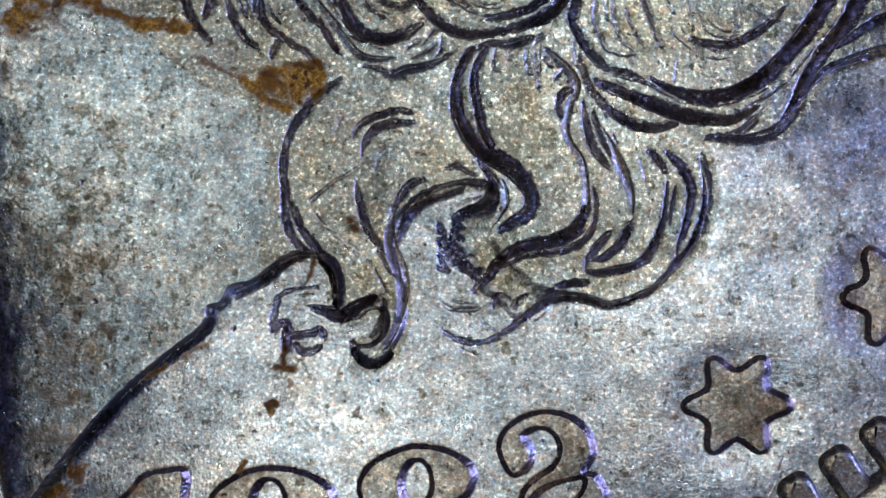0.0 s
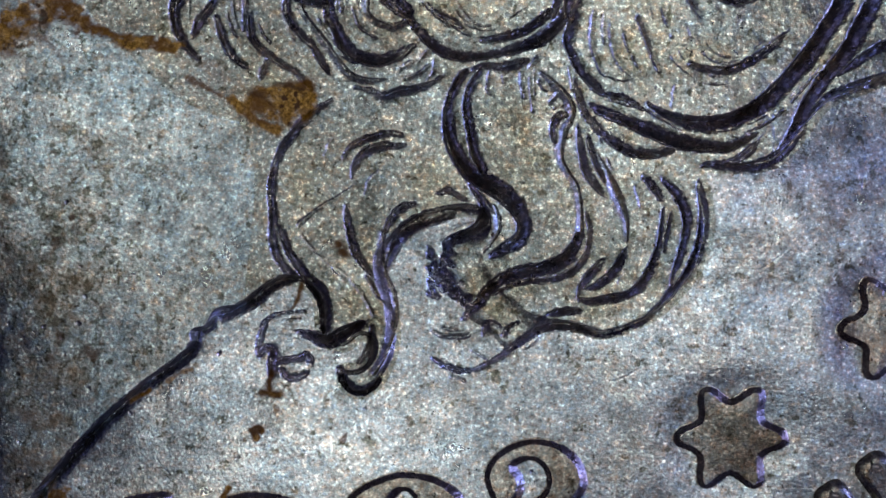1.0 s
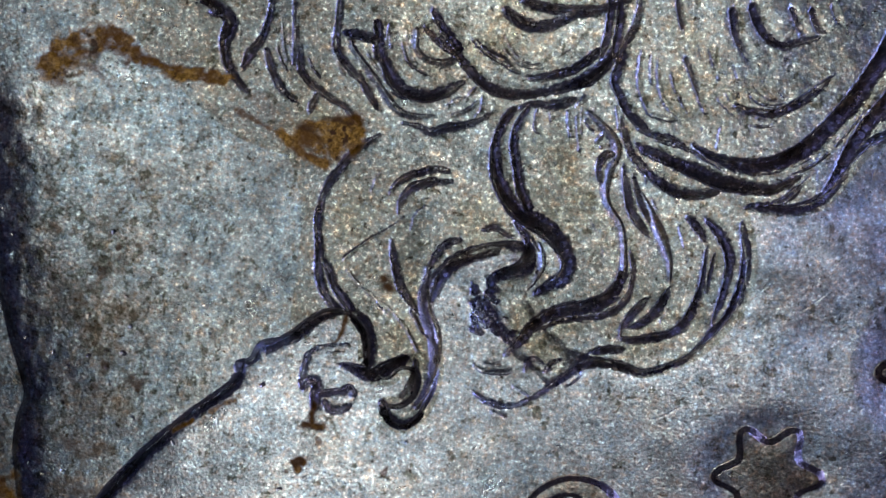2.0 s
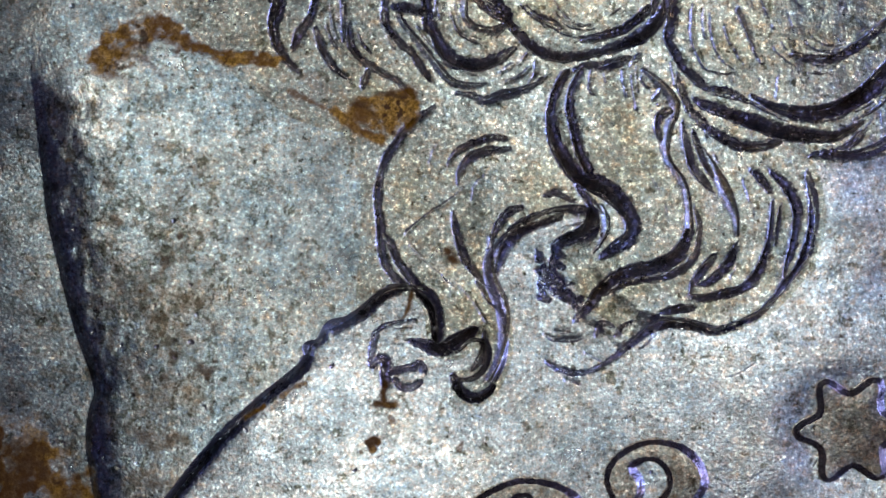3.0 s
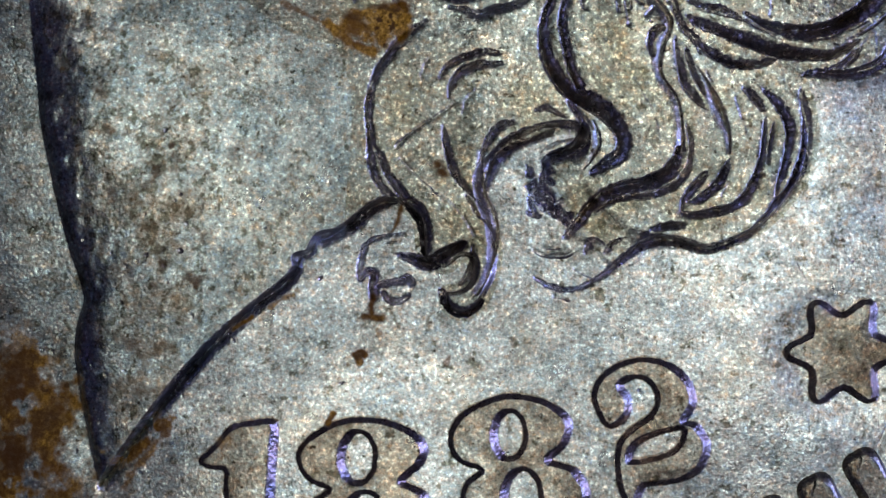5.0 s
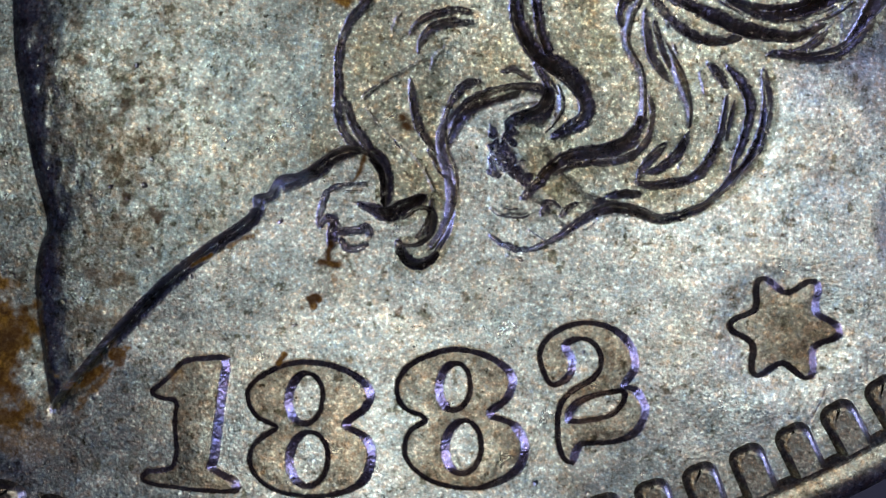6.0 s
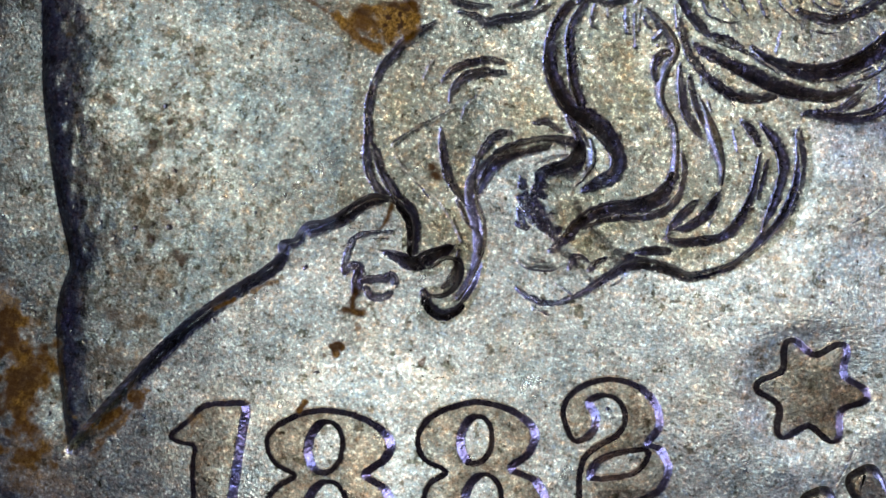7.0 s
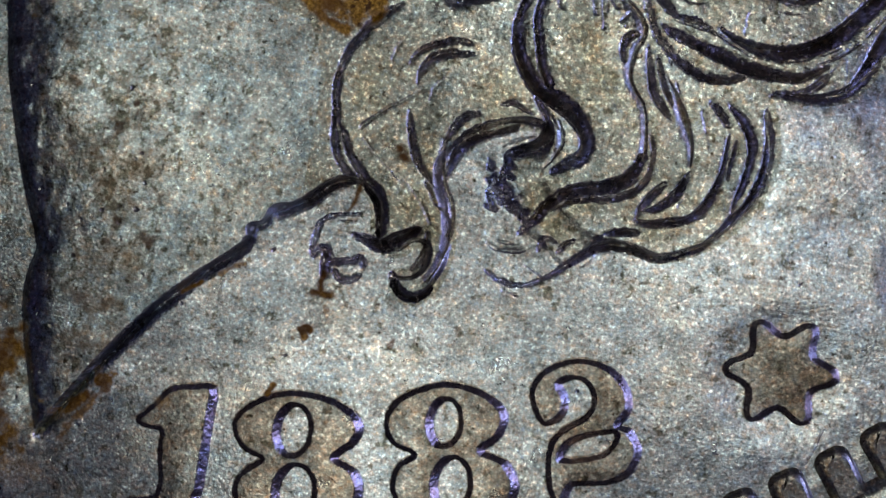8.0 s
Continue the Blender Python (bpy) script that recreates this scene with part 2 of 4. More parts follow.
def channel(rows, lean=-0.55, depth=1.0):
    """A cut of changing width beside a strand; rows of x, y and width. lean: how far its floor lies towards the
    cool side lamp (or, below nought, away from it), which leaves the other wall broad and less steep."""
    line = curve(rows)
    w = window(line[:, :2].min(0), line[:, :2].max(0), 0.55)
    if not cut[w].size:
        return
    near, side, half = np.full(GX[w].shape, 1e9), np.zeros(GX[w].shape), np.full(GX[w].shape, 0.01)
    down = -1 if line[-1, 1] > line[0, 1] else 1
    for a, b in zip(line, line[1:]):
        d, u = segment_distance(w, a[:2], b[:2])
        e = b[:2] - a[:2]
        t = d < near
        near[t] = d[t]
        half[t] = (0.5 * (a[2] + u * (b[2] - a[2])))[t]
        side[t] = (np.sign(e[0] * (GY[w] - a[1]) - e[1] * (GX[w] - a[0])) * down)[t]
    half = np.maximum(half - 0.004, 0.012)
    broadside = lean > 0
    frayed = (gritty[w] - 0.5) * 0.018 + (crumbs[w] - 0.5) * 0.03 + (worn[w] - 0.5) * 0.06
    across = side * (near - frayed * (0.3 if broadside else 0.8) * smooth(near / half)) / half
    inner = np.where(across < lean, (1 + across) / (1 + lean), (1 - across) / (1 - lean))
    # the shoulders are worn round
    soft = 0.021 / half
    shape = soft * np.log1p(np.exp(np.clip(inner / soft, -30, 30)))
    steep = 0.66 * (1 + lean) * half if broadside else depth * np.minimum(2.5 * half, 0.12 + 1.6 * half) * np.minimum(1, (half / 0.035) ** 0.3)
    cut[w] = np.maximum(cut[w], steep * shape * (1 if broadside else 0.7 + 0.6 * broad[w]))
    dip[w] = np.maximum(dip[w], 0.1 * half * (1 - smooth(near / (3.5 * half))))


def hairline(rows):
    channel(rows, depth=0.55)


channel([(-2.86, -15.97, 0.10), (-2.56, -15.57, 0.13), (-2.2, -15.05, 0.14), (-1.73, -14.42, 0.14), (-1.22, -13.78, 0.135), (-0.6, -13.17, 0.135), (-0.02, -12.7, 0.125), (0.13, -12.47, 0.09)], depth=1.6)
channel([(0.52, -11.99, 0.08), (0.42, -12.06, 0.053), (0.35, -12.19, 0.08), (0.22, -12.26, 0.071), (0.17, -12.38, 0.08), (0.12, -12.54, 0.098)])
channel([(2.09, -8.48, 0.027), (1.89, -8.62, 0.071), (1.67, -8.81, 0.098), (1.48, -9.09, 0.098), (1.33, -9.34, 0.089), (1.24, -9.64, 0.08), (1.21, -9.89, 0.089), (1.22, -10.11, 0.089), (1.26, -10.39, 0.089), (1.27, -10.66, 0.08), (1.33, -10.94, 0.08), (1.48, -11.17, 0.08), (1.66, -11.31, 0.089)])
channel([(1.29, -10.51, 0.036), (1.42, -10.68, 0.071), (1.54, -10.94, 0.071), (1.7, -11.14, 0.098), (1.86, -11.35, 0.142), (2.03, -11.52, 0.178), (2.13, -11.68, 0.169), (2.17, -11.91, 0.151), (2.18, -12.14, 0.125)])
channel([(1.75, -12.19, 0.053), (1.95, -12.23, 0.125), (2.14, -12.3, 0.196), (2.3, -12.28, 0.213), (2.46, -12.19, 0.196), (2.63, -12.09, 0.178), (2.77, -11.99, 0.089)])
channel([(1.93, -11.38, 0.107), (1.7, -11.34, 0.133), (1.44, -11.39, 0.16), (1.25, -11.53, 0.16), (1.07, -11.7, 0.151), (0.85, -11.84, 0.142), (0.64, -11.97, 0.125), (0.53, -12.01, 0.107)])
channel([(2.33, -9.38, 0.027), (2.44, -9.2, 0.053), (2.64, -9.09, 0.08), (2.83, -9.01, 0.08), (3.02, -8.96, 0.062), (3.21, -8.96, 0.027)])
channel([(2.48, -9.69, 0.027), (2.5, -9.52, 0.062), (2.6, -9.34, 0.098), (2.76, -9.22, 0.116), (2.96, -9.16, 0.098), (3.15, -9.15, 0.053), (3.29, -9.13, 0.027)])
hairline([(2.15, -9.07, 0.027), (2.07, -9.23, 0.036), (2.03, -9.38, 0.027)])
hairline([(2.7, -9.96, 0.027), (2.75, -9.73, 0.044), (2.9, -9.57, 0.027)])
hairline([(1.67, -10.49, 0.036), (1.8, -10.36, 0.044), (2.03, -10.17, 0.036), (2.25, -10.03, 0.036), (2.44, -9.89, 0.036), (2.58, -9.77, 0.027)])
channel([(2.4, -10.16, 0.036), (2.44, -10.39, 0.08), (2.51, -10.66, 0.08), (2.6, -10.88, 0.08), (2.74, -11.07, 0.071), (2.91, -11.28, 0.044)])
channel([(2.8, -11.25, 0.036), (2.96, -11.49, 0.053), (3.07, -11.61, 0.027)])
hairline([(1.74, -10.68, 0.027), (2.05, -10.98, 0.036), (2.44, -11.23, 0.036), (2.7, -11.49, 0.036), (2.94, -11.86, 0.036)])
hairline([(2.15, -11.01, 0.027), (2.43, -11.31, 0.027)])
channel([(4.22, -10.11, 0.062), (4.11, -10.14, 0.142), (3.92, -10.19, 0.205), (3.7, -10.27, 0.196), (3.51, -10.36, 0.205), (3.35, -10.49, 0.205), (3.25, -10.66, 0.169), (3.17, -10.88, 0.107), (3.11, -11.08, 0.062)])
channel([(3, -10.53, 0.071), (2.99, -10.73, 0.107), (3, -10.98, 0.125), (3.07, -11.24, 0.142), (3.18, -11.46, 0.133), (3.26, -11.68, 0.116), (3.26, -11.9, 0.125), (3.22, -12.15, 0.142), (3.16, -12.37, 0.133), (3.08, -12.57, 0.125), (2.99, -12.75, 0.098)], lean=0.62)
channel([(2.96, -10.72, 0.044), (3.05, -10.5, 0.062), (3.15, -10.28, 0.08), (3.29, -10.12, 0.08), (3.49, -10.06, 0.044)])
channel([(2.92, -12.04, 0.044), (2.91, -12.28, 0.053), (2.83, -12.51, 0.053), (2.73, -12.64, 0.036)])
channel([(2.44, -12.76, 0.062), (2.53, -12.94, 0.107), (2.66, -13.05, 0.125), (2.83, -13.08, 0.125), (2.99, -12.99, 0.089), (3.08, -12.89, 0.044)])
channel([(1.81, -11.86, 0.027), (1.5, -11.9, 0.036), (1.3, -11.98, 0.044), (1.19, -12.09, 0.062), (1.15, -12.29, 0.053), (1.13, -12.48, 0.071), (1.15, -12.59, 0.08)])
channel([(1.15, -12.57, 0.062), (1.27, -12.48, 0.098), (1.36, -12.51, 0.107), (1.36, -12.67, 0.133), (1.36, -12.87, 0.107)])
channel([(1.36, -12.7, 0.08), (1.56, -12.65, 0.071), (1.79, -12.6, 0.071), (1.91, -12.55, 0.08), (1.98, -12.65, 0.062)])
channel([(1.5, -12.8, 0.044), (1.63, -12.94, 0.071), (1.79, -12.92, 0.053), (1.92, -12.85, 0.036)])
hairline([(1.52, -12.01, 0.027), (1.74, -11.99, 0.027)])
channel([(4.19, -7.91, 0.071), (4.06, -8.09, 0.116), (3.98, -8.32, 0.133), (3.94, -8.58, 0.142), (3.96, -8.87, 0.16), (4.06, -9.13, 0.196), (4.22, -9.38, 0.222), (4.41, -9.57, 0.213)])
channel([(4.41, -7.87, 0.089), (4.27, -8.14, 0.089), (4.22, -8.4, 0.107), (4.26, -8.67, 0.107), (4.32, -8.91, 0.107), (4.39, -9.2, 0.125), (4.52, -9.45, 0.142)])
channel([(4.3, -7.87, 0.062), (4.5, -7.8, 0.08), (4.75, -7.81, 0.098), (4.95, -7.76, 0.116), (5.15, -7.68, 0.053)])
hairline([(5.19, -7.78, 0.036), (5.28, -7.67, 0.071), (5.33, -7.62, 0.044)])
hairline([(4.57, -7.87, 0.044), (4.54, -8.12, 0.062), (4.59, -8.24, 0.036)])
hairline([(4.77, -7.92, 0.036), (4.8, -8.05, 0.036)])
hairline([(5.07, -7.87, 0.044), (5.08, -8.07, 0.044), (5.15, -8.27, 0.027)])
hairline([(5.21, -7.96, 0.036), (5.24, -8.27, 0.027), (5.29, -8.47, 0.053)])
channel([(4.27, -9.47, 0.196), (4.39, -9.56, 0.258), (4.57, -9.65, 0.302), (4.78, -9.75, 0.302), (5.01, -9.92, 0.267), (5.17, -10.12, 0.213), (5.25, -10.33, 0.196), (5.17, -10.54, 0.196), (4.97, -10.67, 0.16), (4.77, -10.8, 0.071)])
channel([(4.35, -9.72, 0.062), (4.45, -9.82, 0.098), (4.55, -9.95, 0.116), (4.62, -10.12, 0.151), (4.56, -10.33, 0.178), (4.38, -10.48, 0.178), (4.16, -10.57, 0.151), (4.03, -10.66, 0.116), (4.03, -10.82, 0.089), (3.97, -10.96, 0.053)])
channel([(4.75, -10.02, 0.053), (4.8, -10.17, 0.107), (4.82, -10.37, 0.107), (4.74, -10.58, 0.071), (4.62, -10.75, 0.036)], lean=0.62)
channel([(4.62, -9.96, 0.044), (4.69, -10.05, 0.062), (4.77, -10.14, 0.044)])
channel([(3.86, -9.87, 0.036), (4.04, -9.83, 0.08), (4.23, -9.92, 0.062), (4.32, -9.96, 0.027)])
# the battered tip of a short lock: a heap of small dents
for x, y in [(3.77, -10.9), (3.84, -11.08), (3.91, -11.28), (4.02, -11.22), (4.13, -11.26), (3.86, -11.48), (4.01, -11.42), (4.18, -11.54), (4.36, -11.51), (3.99, -11.01), (4.08, -10.83)]:
    for k in range(2):
        px, py, turn, run = random.gauss(x, 0.05), random.gauss(y, 0.045), random.gauss(-0.5, 0.6), random.uniform(0.03, 0.09)
        dx, dy = math.cos(turn) * run, math.sin(turn) * run
        channel([(px - dx, py - dy, 0.03), (px, py + 0.1 * dx, random.uniform(0.045, 0.075)), (px + dx, py + dy, 0.03)], depth=1.5)
hairline([(4.22, -11.33, 0.036), (4.31, -11.26, 0.044)])
channel([(4.38, -11.83, 0.044), (4.55, -11.64, 0.116), (4.74, -11.36, 0.16), (4.97, -11.16, 0.178), (5.25, -11.05, 0.196), (5.59, -10.97, 0.196), (5.88, -10.85, 0.196), (6.04, -10.66, 0.169), (6.13, -10.42, 0.116)])
channel([(6.05, -10.73, 0.107), (6.13, -10.42, 0.125), (6.13, -10.12, 0.098), (6.09, -9.8, 0.071), (6.01, -9.58, 0.071), (5.9, -9.45, 0.08), (5.78, -9.23, 0.089), (5.75, -9.02, 0.125), (5.79, -8.76, 0.133), (5.89, -8.52, 0.125), (5.87, -8.34, 0.133), (5.73, -8.14, 0.107), (5.55, -7.99, 0.098), (5.39, -7.87, 0.053)], lean=0.62)
channel([(5.83, -8.51, 0.071), (5.67, -8.58, 0.098), (5.62, -8.76, 0.089), (5.67, -8.94, 0.053)])
hairline([(5.39, -8.01, 0.08), (5.46, -8.12, 0.044)])
hairline([(5.55, -8.31, 0.036), (5.66, -8.18, 0.036)])
channel([(4.79, -11.46, 0.036), (5.05, -11.28, 0.062), (5.34, -11.18, 0.071), (5.67, -11.13, 0.071), (5.92, -11.05, 0.089), (6.13, -10.91, 0.08), (6.27, -10.66, 0.062), (6.29, -10.29, 0.053), (6.22, -10.06, 0.036)])
channel([(6.02, -8.7, 0.044), (6.08, -9.02, 0.08), (6.17, -9.35, 0.098), (6.34, -9.59, 0.08), (6.51, -9.76, 0.036)])
channel([(6.19, -8.87, 0.044), (6.29, -9.14, 0.071), (6.41, -9.38, 0.08), (6.48, -9.52, 0.044)])
channel([(6.34, -9.11, 0.044), (6.48, -9.33, 0.089), (6.57, -9.51, 0.133), (6.68, -9.72, 0.178), (6.81, -10, 0.133), (6.87, -10.2, 0.089), (6.89, -10.45, 0.044)], lean=0.62)
hairline([(7, -9.61, 0.044), (7.09, -9.89, 0.036)])
channel([(7.11, -9.44, 0.044), (7.28, -9.58, 0.089), (7.4, -9.75, 0.053)])
channel([(7.44, -9.48, 0.062), (7.62, -9.63, 0.125), (7.76, -9.83, 0.142), (7.84, -10.08, 0.133), (7.82, -10.37, 0.116), (7.76, -10.66, 0.107), (7.68, -10.91, 0.08), (7.64, -11.12, 0.044)])
channel([(8, -9.48, 0.053), (8.07, -9.75, 0.116), (8.11, -10.04, 0.16), (8.1, -10.37, 0.178), (8.01, -10.7, 0.178), (7.87, -10.99, 0.169), (7.7, -11.2, 0.16), (7.56, -11.38, 0.133), (7.41, -11.56, 0.107), (7.2, -11.74, 0.098), (6.95, -11.86, 0.08), (6.71, -11.95, 0.08), (6.46, -11.96, 0.071), (6.21, -11.89, 0.08), (5.96, -11.86, 0.142), (5.71, -11.9, 0.16), (5.51, -12.01, 0.142), (5.34, -12.15, 0.125), (5.19, -12.27, 0.098), (5, -12.41, 0.062), (4.75, -12.57, 0.053), (4.5, -12.68, 0.044)])
channel([(7.45, -9.95, 0.044), (7.43, -10.33, 0.071), (7.37, -10.66, 0.089), (7.25, -10.99, 0.151), (7.12, -11.19, 0.125), (6.91, -11.33, 0.098), (6.58, -11.41, 0.098), (6.33, -11.45, 0.062), (6.17, -11.41, 0.036)])
channel([(7.57, -10.02, 0.036), (7.53, -10.33, 0.071), (7.49, -10.6, 0.036)])
channel([(6.88, -10.6, 0.036), (6.79, -10.83, 0.116), (6.63, -11.05, 0.107), (6.41, -11.2, 0.071), (6.24, -11.25, 0.036)])
channel([(6.52, -10.8, 0.044), (6.33, -11.04, 0.116), (6.21, -11.21, 0.071), (6.16, -11.38, 0.036)])
hairline([(6.9, -10.94, 0.027), (6.8, -11.11, 0.036)])
channel([(5.7, -11.71, 0.044), (5.92, -11.64, 0.098), (6.18, -11.6, 0.062)])
channel([(5.01, -12.06, 0.044), (5.1, -11.93, 0.053), (5.21, -11.86, 0.027)])
channel([(4.7, -12.05, 0.044), (4.78, -11.89, 0.053), (4.94, -11.92, 0.036)])
channel([(3.91, -12.5, 0.036), (4.08, -12.6, 0.062), (4.28, -12.67, 0.062), (4.52, -12.68, 0.044)])
hairline([(4.22, -12.78, 0.027), (4.45, -12.84, 0.044)])
hairline([(3.88, -12.06, 0.027), (4.05, -12.14, 0.053), (4.34, -12.14, 0.053), (4.48, -12.1, 0.027)])
hairline([(4.06, -12.02, 0.036), (4.29, -12.02, 0.036)])
hairline([(4.54, -12.35, 0.027), (4.73, -12.44, 0.036), (4.86, -12.54, 0.027)])
channel([(-0.42, -6.87, 0.099), (-0.48, -7.13, 0.09), (-0.46, -7.39, 0.081), (-0.37, -7.62, 0.081), (-0.24, -7.79, 0.072), (-0.05, -7.96, 0.036)])
channel([(0.21, -7.29, 0.045), (0.28, -7.51, 0.081), (0.37, -7.73, 0.072), (0.51, -7.9, 0.063), (0.72, -8.06, 0.036)])
channel([(0.65, -6.89, 0.036), (0.65, -7.29, 0.054), (0.65, -7.47, 0.027)])
channel([(0.72, -7.2, 0.045), (0.76, -7.51, 0.09), (0.87, -7.7, 0.09), (1.06, -7.84, 0.09), (1.28, -7.98, 0.072), (1.5, -8.09, 0.054), (1.65, -8.24, 0.054), (1.75, -8.35, 0.036)])
channel([(1.05, -7.93, 0.063), (1, -8.06, 0.081), (0.96, -8.18, 0.054)])
channel([(1.3, -6.85, 0.063), (1.28, -7.1, 0.072), (1.4, -7.33, 0.09), (1.58, -7.52, 0.09), (1.76, -7.67, 0.081), (1.89, -7.89, 0.081), (2.02, -8.07, 0.036)])
channel([(1.49, -6.94, 0.045), (1.58, -7.18, 0.072), (1.81, -7.45, 0.09), (1.95, -7.63, 0.108), (2.1, -7.81, 0.108), (2.25, -8, 0.117), (2.39, -8.1, 0.108), (2.61, -8.14, 0.072), (2.93, -8.12, 0.027)], lean=0.62)
channel([(1.95, -6.87, 0.072), (1.97, -7.07, 0.09), (2.06, -7.3, 0.126), (2.17, -7.52, 0.162), (2.32, -7.71, 0.18), (2.54, -7.8, 0.18), (2.8, -7.82, 0.162), (3.06, -7.73, 0.126), (3.25, -7.61, 0.072), (3.34, -7.55, 0.036)])
hairline([(2.14, -6.89, 0.054), (2.17, -7.1, 0.036)])
channel([(2.53, -6.9, 0.072), (2.56, -7.07, 0.09), (2.7, -7.21, 0.09), (2.92, -7.26, 0.081), (3.1, -7.23, 0.081), (3.24, -7.12, 0.063)], lean=0.62)
channel([(2.92, -6.87, 0.072), (3.1, -7.02, 0.108), (3.25, -7.13, 0.108), (3.4, -7.32, 0.09), (3.54, -7.45, 0.126), (3.76, -7.6, 0.144), (4.01, -7.67, 0.144), (4.2, -7.68, 0.126), (4.58, -7.62, 0.108), (4.95, -7.51, 0.126), (5.29, -7.37, 0.162), (5.5, -7.2, 0.162), (5.63, -7.03, 0.144), (5.71, -6.88, 0.126)])
channel([(4.41, -7.41, 0.036), (4.75, -7.32, 0.072), (5.08, -7.2, 0.09), (5.29, -7.03, 0.09), (5.46, -6.88, 0.072)])
channel([(3.51, -6.87, 0.027), (3.69, -7.01, 0.045), (3.95, -7.12, 0.054), (4.07, -7.2, 0.027)])
channel([(2.45, -8.26, 0.036), (2.69, -8.3, 0.054), (2.91, -8.38, 0.108), (3.14, -8.28, 0.108), (3.39, -8.23, 0.09), (3.62, -8.14, 0.063), (3.79, -8.02, 0.027)])
hairline([(3.14, -7.93, 0.027), (3.32, -7.81, 0.054)])
hairline([(3.23, -8.08, 0.027), (3.47, -7.97, 0.054), (3.59, -7.85, 0.036)])
hairline([(3.58, -8.08, 0.027), (3.67, -7.94, 0.045), (3.67, -7.77, 0.036)])
hairline([(3.4, -7.82, 0.036), (3.55, -7.62, 0.036)])
hairline([(3.76, -8.09, 0.027), (3.85, -7.98, 0.027)])
channel([(5.88, -6.88, 0.09), (5.82, -7.11, 0.09), (5.77, -7.33, 0.117), (5.88, -7.58, 0.108), (6, -7.79, 0.108), (6.21, -7.98, 0.108), (6.38, -8.12, 0.09), (6.58, -8.17, 0.09), (6.8, -8.2, 0.072), (6.98, -8.27, 0.036)])
channel([(5.92, -7.94, 0.045), (6.04, -8.29, 0.081), (6.16, -8.51, 0.081), (6.33, -8.68, 0.081), (6.53, -8.85, 0.108), (6.74, -8.97, 0.126), (6.99, -9.05, 0.126), (7.29, -9.05, 0.108), (7.56, -8.98, 0.054)])
channel([(6.2, -8.32, 0.054), (6.38, -8.42, 0.126), (6.67, -8.51, 0.144), (6.96, -8.62, 0.162), (7.25, -8.71, 0.198), (7.54, -8.82, 0.216), (7.84, -8.87, 0.198), (8.13, -8.89, 0.144), (8.42, -8.89, 0.126), (8.63, -8.79, 0.09), (8.86, -8.65, 0.045)])
channel([(7.11, -8.24, 0.04), (7.41, -8.41, 0.128), (7.82, -8.51, 0.176), (8.3, -8.48, 0.208), (8.7, -8.32, 0.224), (9.1, -8.01, 0.256), (9.48, -7.58, 0.256), (9.75, -7.2, 0.256), (9.97, -6.82, 0.272), (10.16, -6.47, 0.272), (10.26, -6.15, 0.24)])
channel([(8.1, -9.16, 0.04), (8.42, -9.16, 0.096), (8.83, -9.15, 0.128), (9.19, -9.01, 0.16), (9.42, -8.76, 0.192), (9.57, -8.46, 0.224), (9.69, -8.15, 0.24), (9.84, -7.84, 0.224), (10.04, -7.54, 0.224), (10.28, -7.21, 0.224), (10.47, -6.83, 0.24), (10.65, -6.45, 0.24), (10.8, -6.12, 0.224)])
channel([(9.8, -8.17, 0.064), (9.99, -7.97, 0.112), (10.31, -7.84, 0.128), (10.64, -7.71, 0.128), (11, -7.59, 0.112)])
channel([(10.14, -7.62, 0.048), (10.41, -7.4, 0.096), (10.73, -7.18, 0.112), (11.01, -7.03, 0.096)])
channel([(7.77, -7.58, 0.032), (8.06, -7.65, 0.064), (8.42, -7.62, 0.088), (8.78, -7.44, 0.096), (9.09, -7.18, 0.064), (9.25, -7.02, 0.032)])
channel([(8.62, -9.1, 0.032), (8.82, -8.91, 0.056), (8.95, -8.7, 0.032)])
channel([(6.83, -8.28, 0.032), (7.24, -8.41, 0.048), (7.66, -8.64, 0.04)])
hairline([(6.16, -6.91, 0.045), (6.15, -7.24, 0.045), (6.21, -7.5, 0.045), (6.35, -7.81, 0.036)])
hairline([(6.45, -7.12, 0.027), (6.51, -7.41, 0.045), (6.63, -7.67, 0.036), (6.84, -7.84, 0.027)])
channel([(6.89, -6.9, 0.054), (7.01, -7.16, 0.054), (7.1, -7.38, 0.045), (7.26, -7.72, 0.027)])
hairline([(7.5, -8.27, 0.027), (7.53, -7.96, 0.027)])
hairline([(5.82, -7.76, 0.027), (5.9, -8.09, 0.036)])
hairline([(6.41, -7.83, 0.036), (6.67, -7.88, 0.054), (6.82, -7.87, 0.027)])
channel([(8.06, -9.19, 0.027), (8.45, -9.1, 0.045), (8.67, -8.98, 0.072), (8.86, -8.79, 0.054)])
channel([(7.59, -6.08, 0.125), (7.66, -6.45, 0.107), (7.87, -6.78, 0.045)])
channel([(7.9, -6, 0.143), (8.05, -6.3, 0.143), (8.24, -6.48, 0.125), (8.48, -6.55, 0.107), (8.75, -6.46, 0.071), (9.01, -6.38, 0.036)])
channel([(8.53, -5.96, 0.071), (8.69, -6.27, 0.071)])
channel([(8.86, -5.96, 0.071), (8.99, -6.25, 0.071), (9.11, -6.28, 0.036)])
channel([(9.2, -5.9, 0.053), (9.31, -6.1, 0.036)])
channel([(3.96, -6.33, 0.071), (4.26, -6.53, 0.116), (4.65, -6.52, 0.107), (5.03, -6.29, 0.089)])
channel([(-0.68, -6.77, 0.071), (-0.48, -6.76, 0.143), (-0.38, -6.91, 0.143), (-0.44, -7.13, 0.098)])
channel([(0.21, -6.74, 0.053), (0.12, -7.09, 0.08), (-0.06, -7.35, 0.089), (-0.14, -7.56, 0.045)])
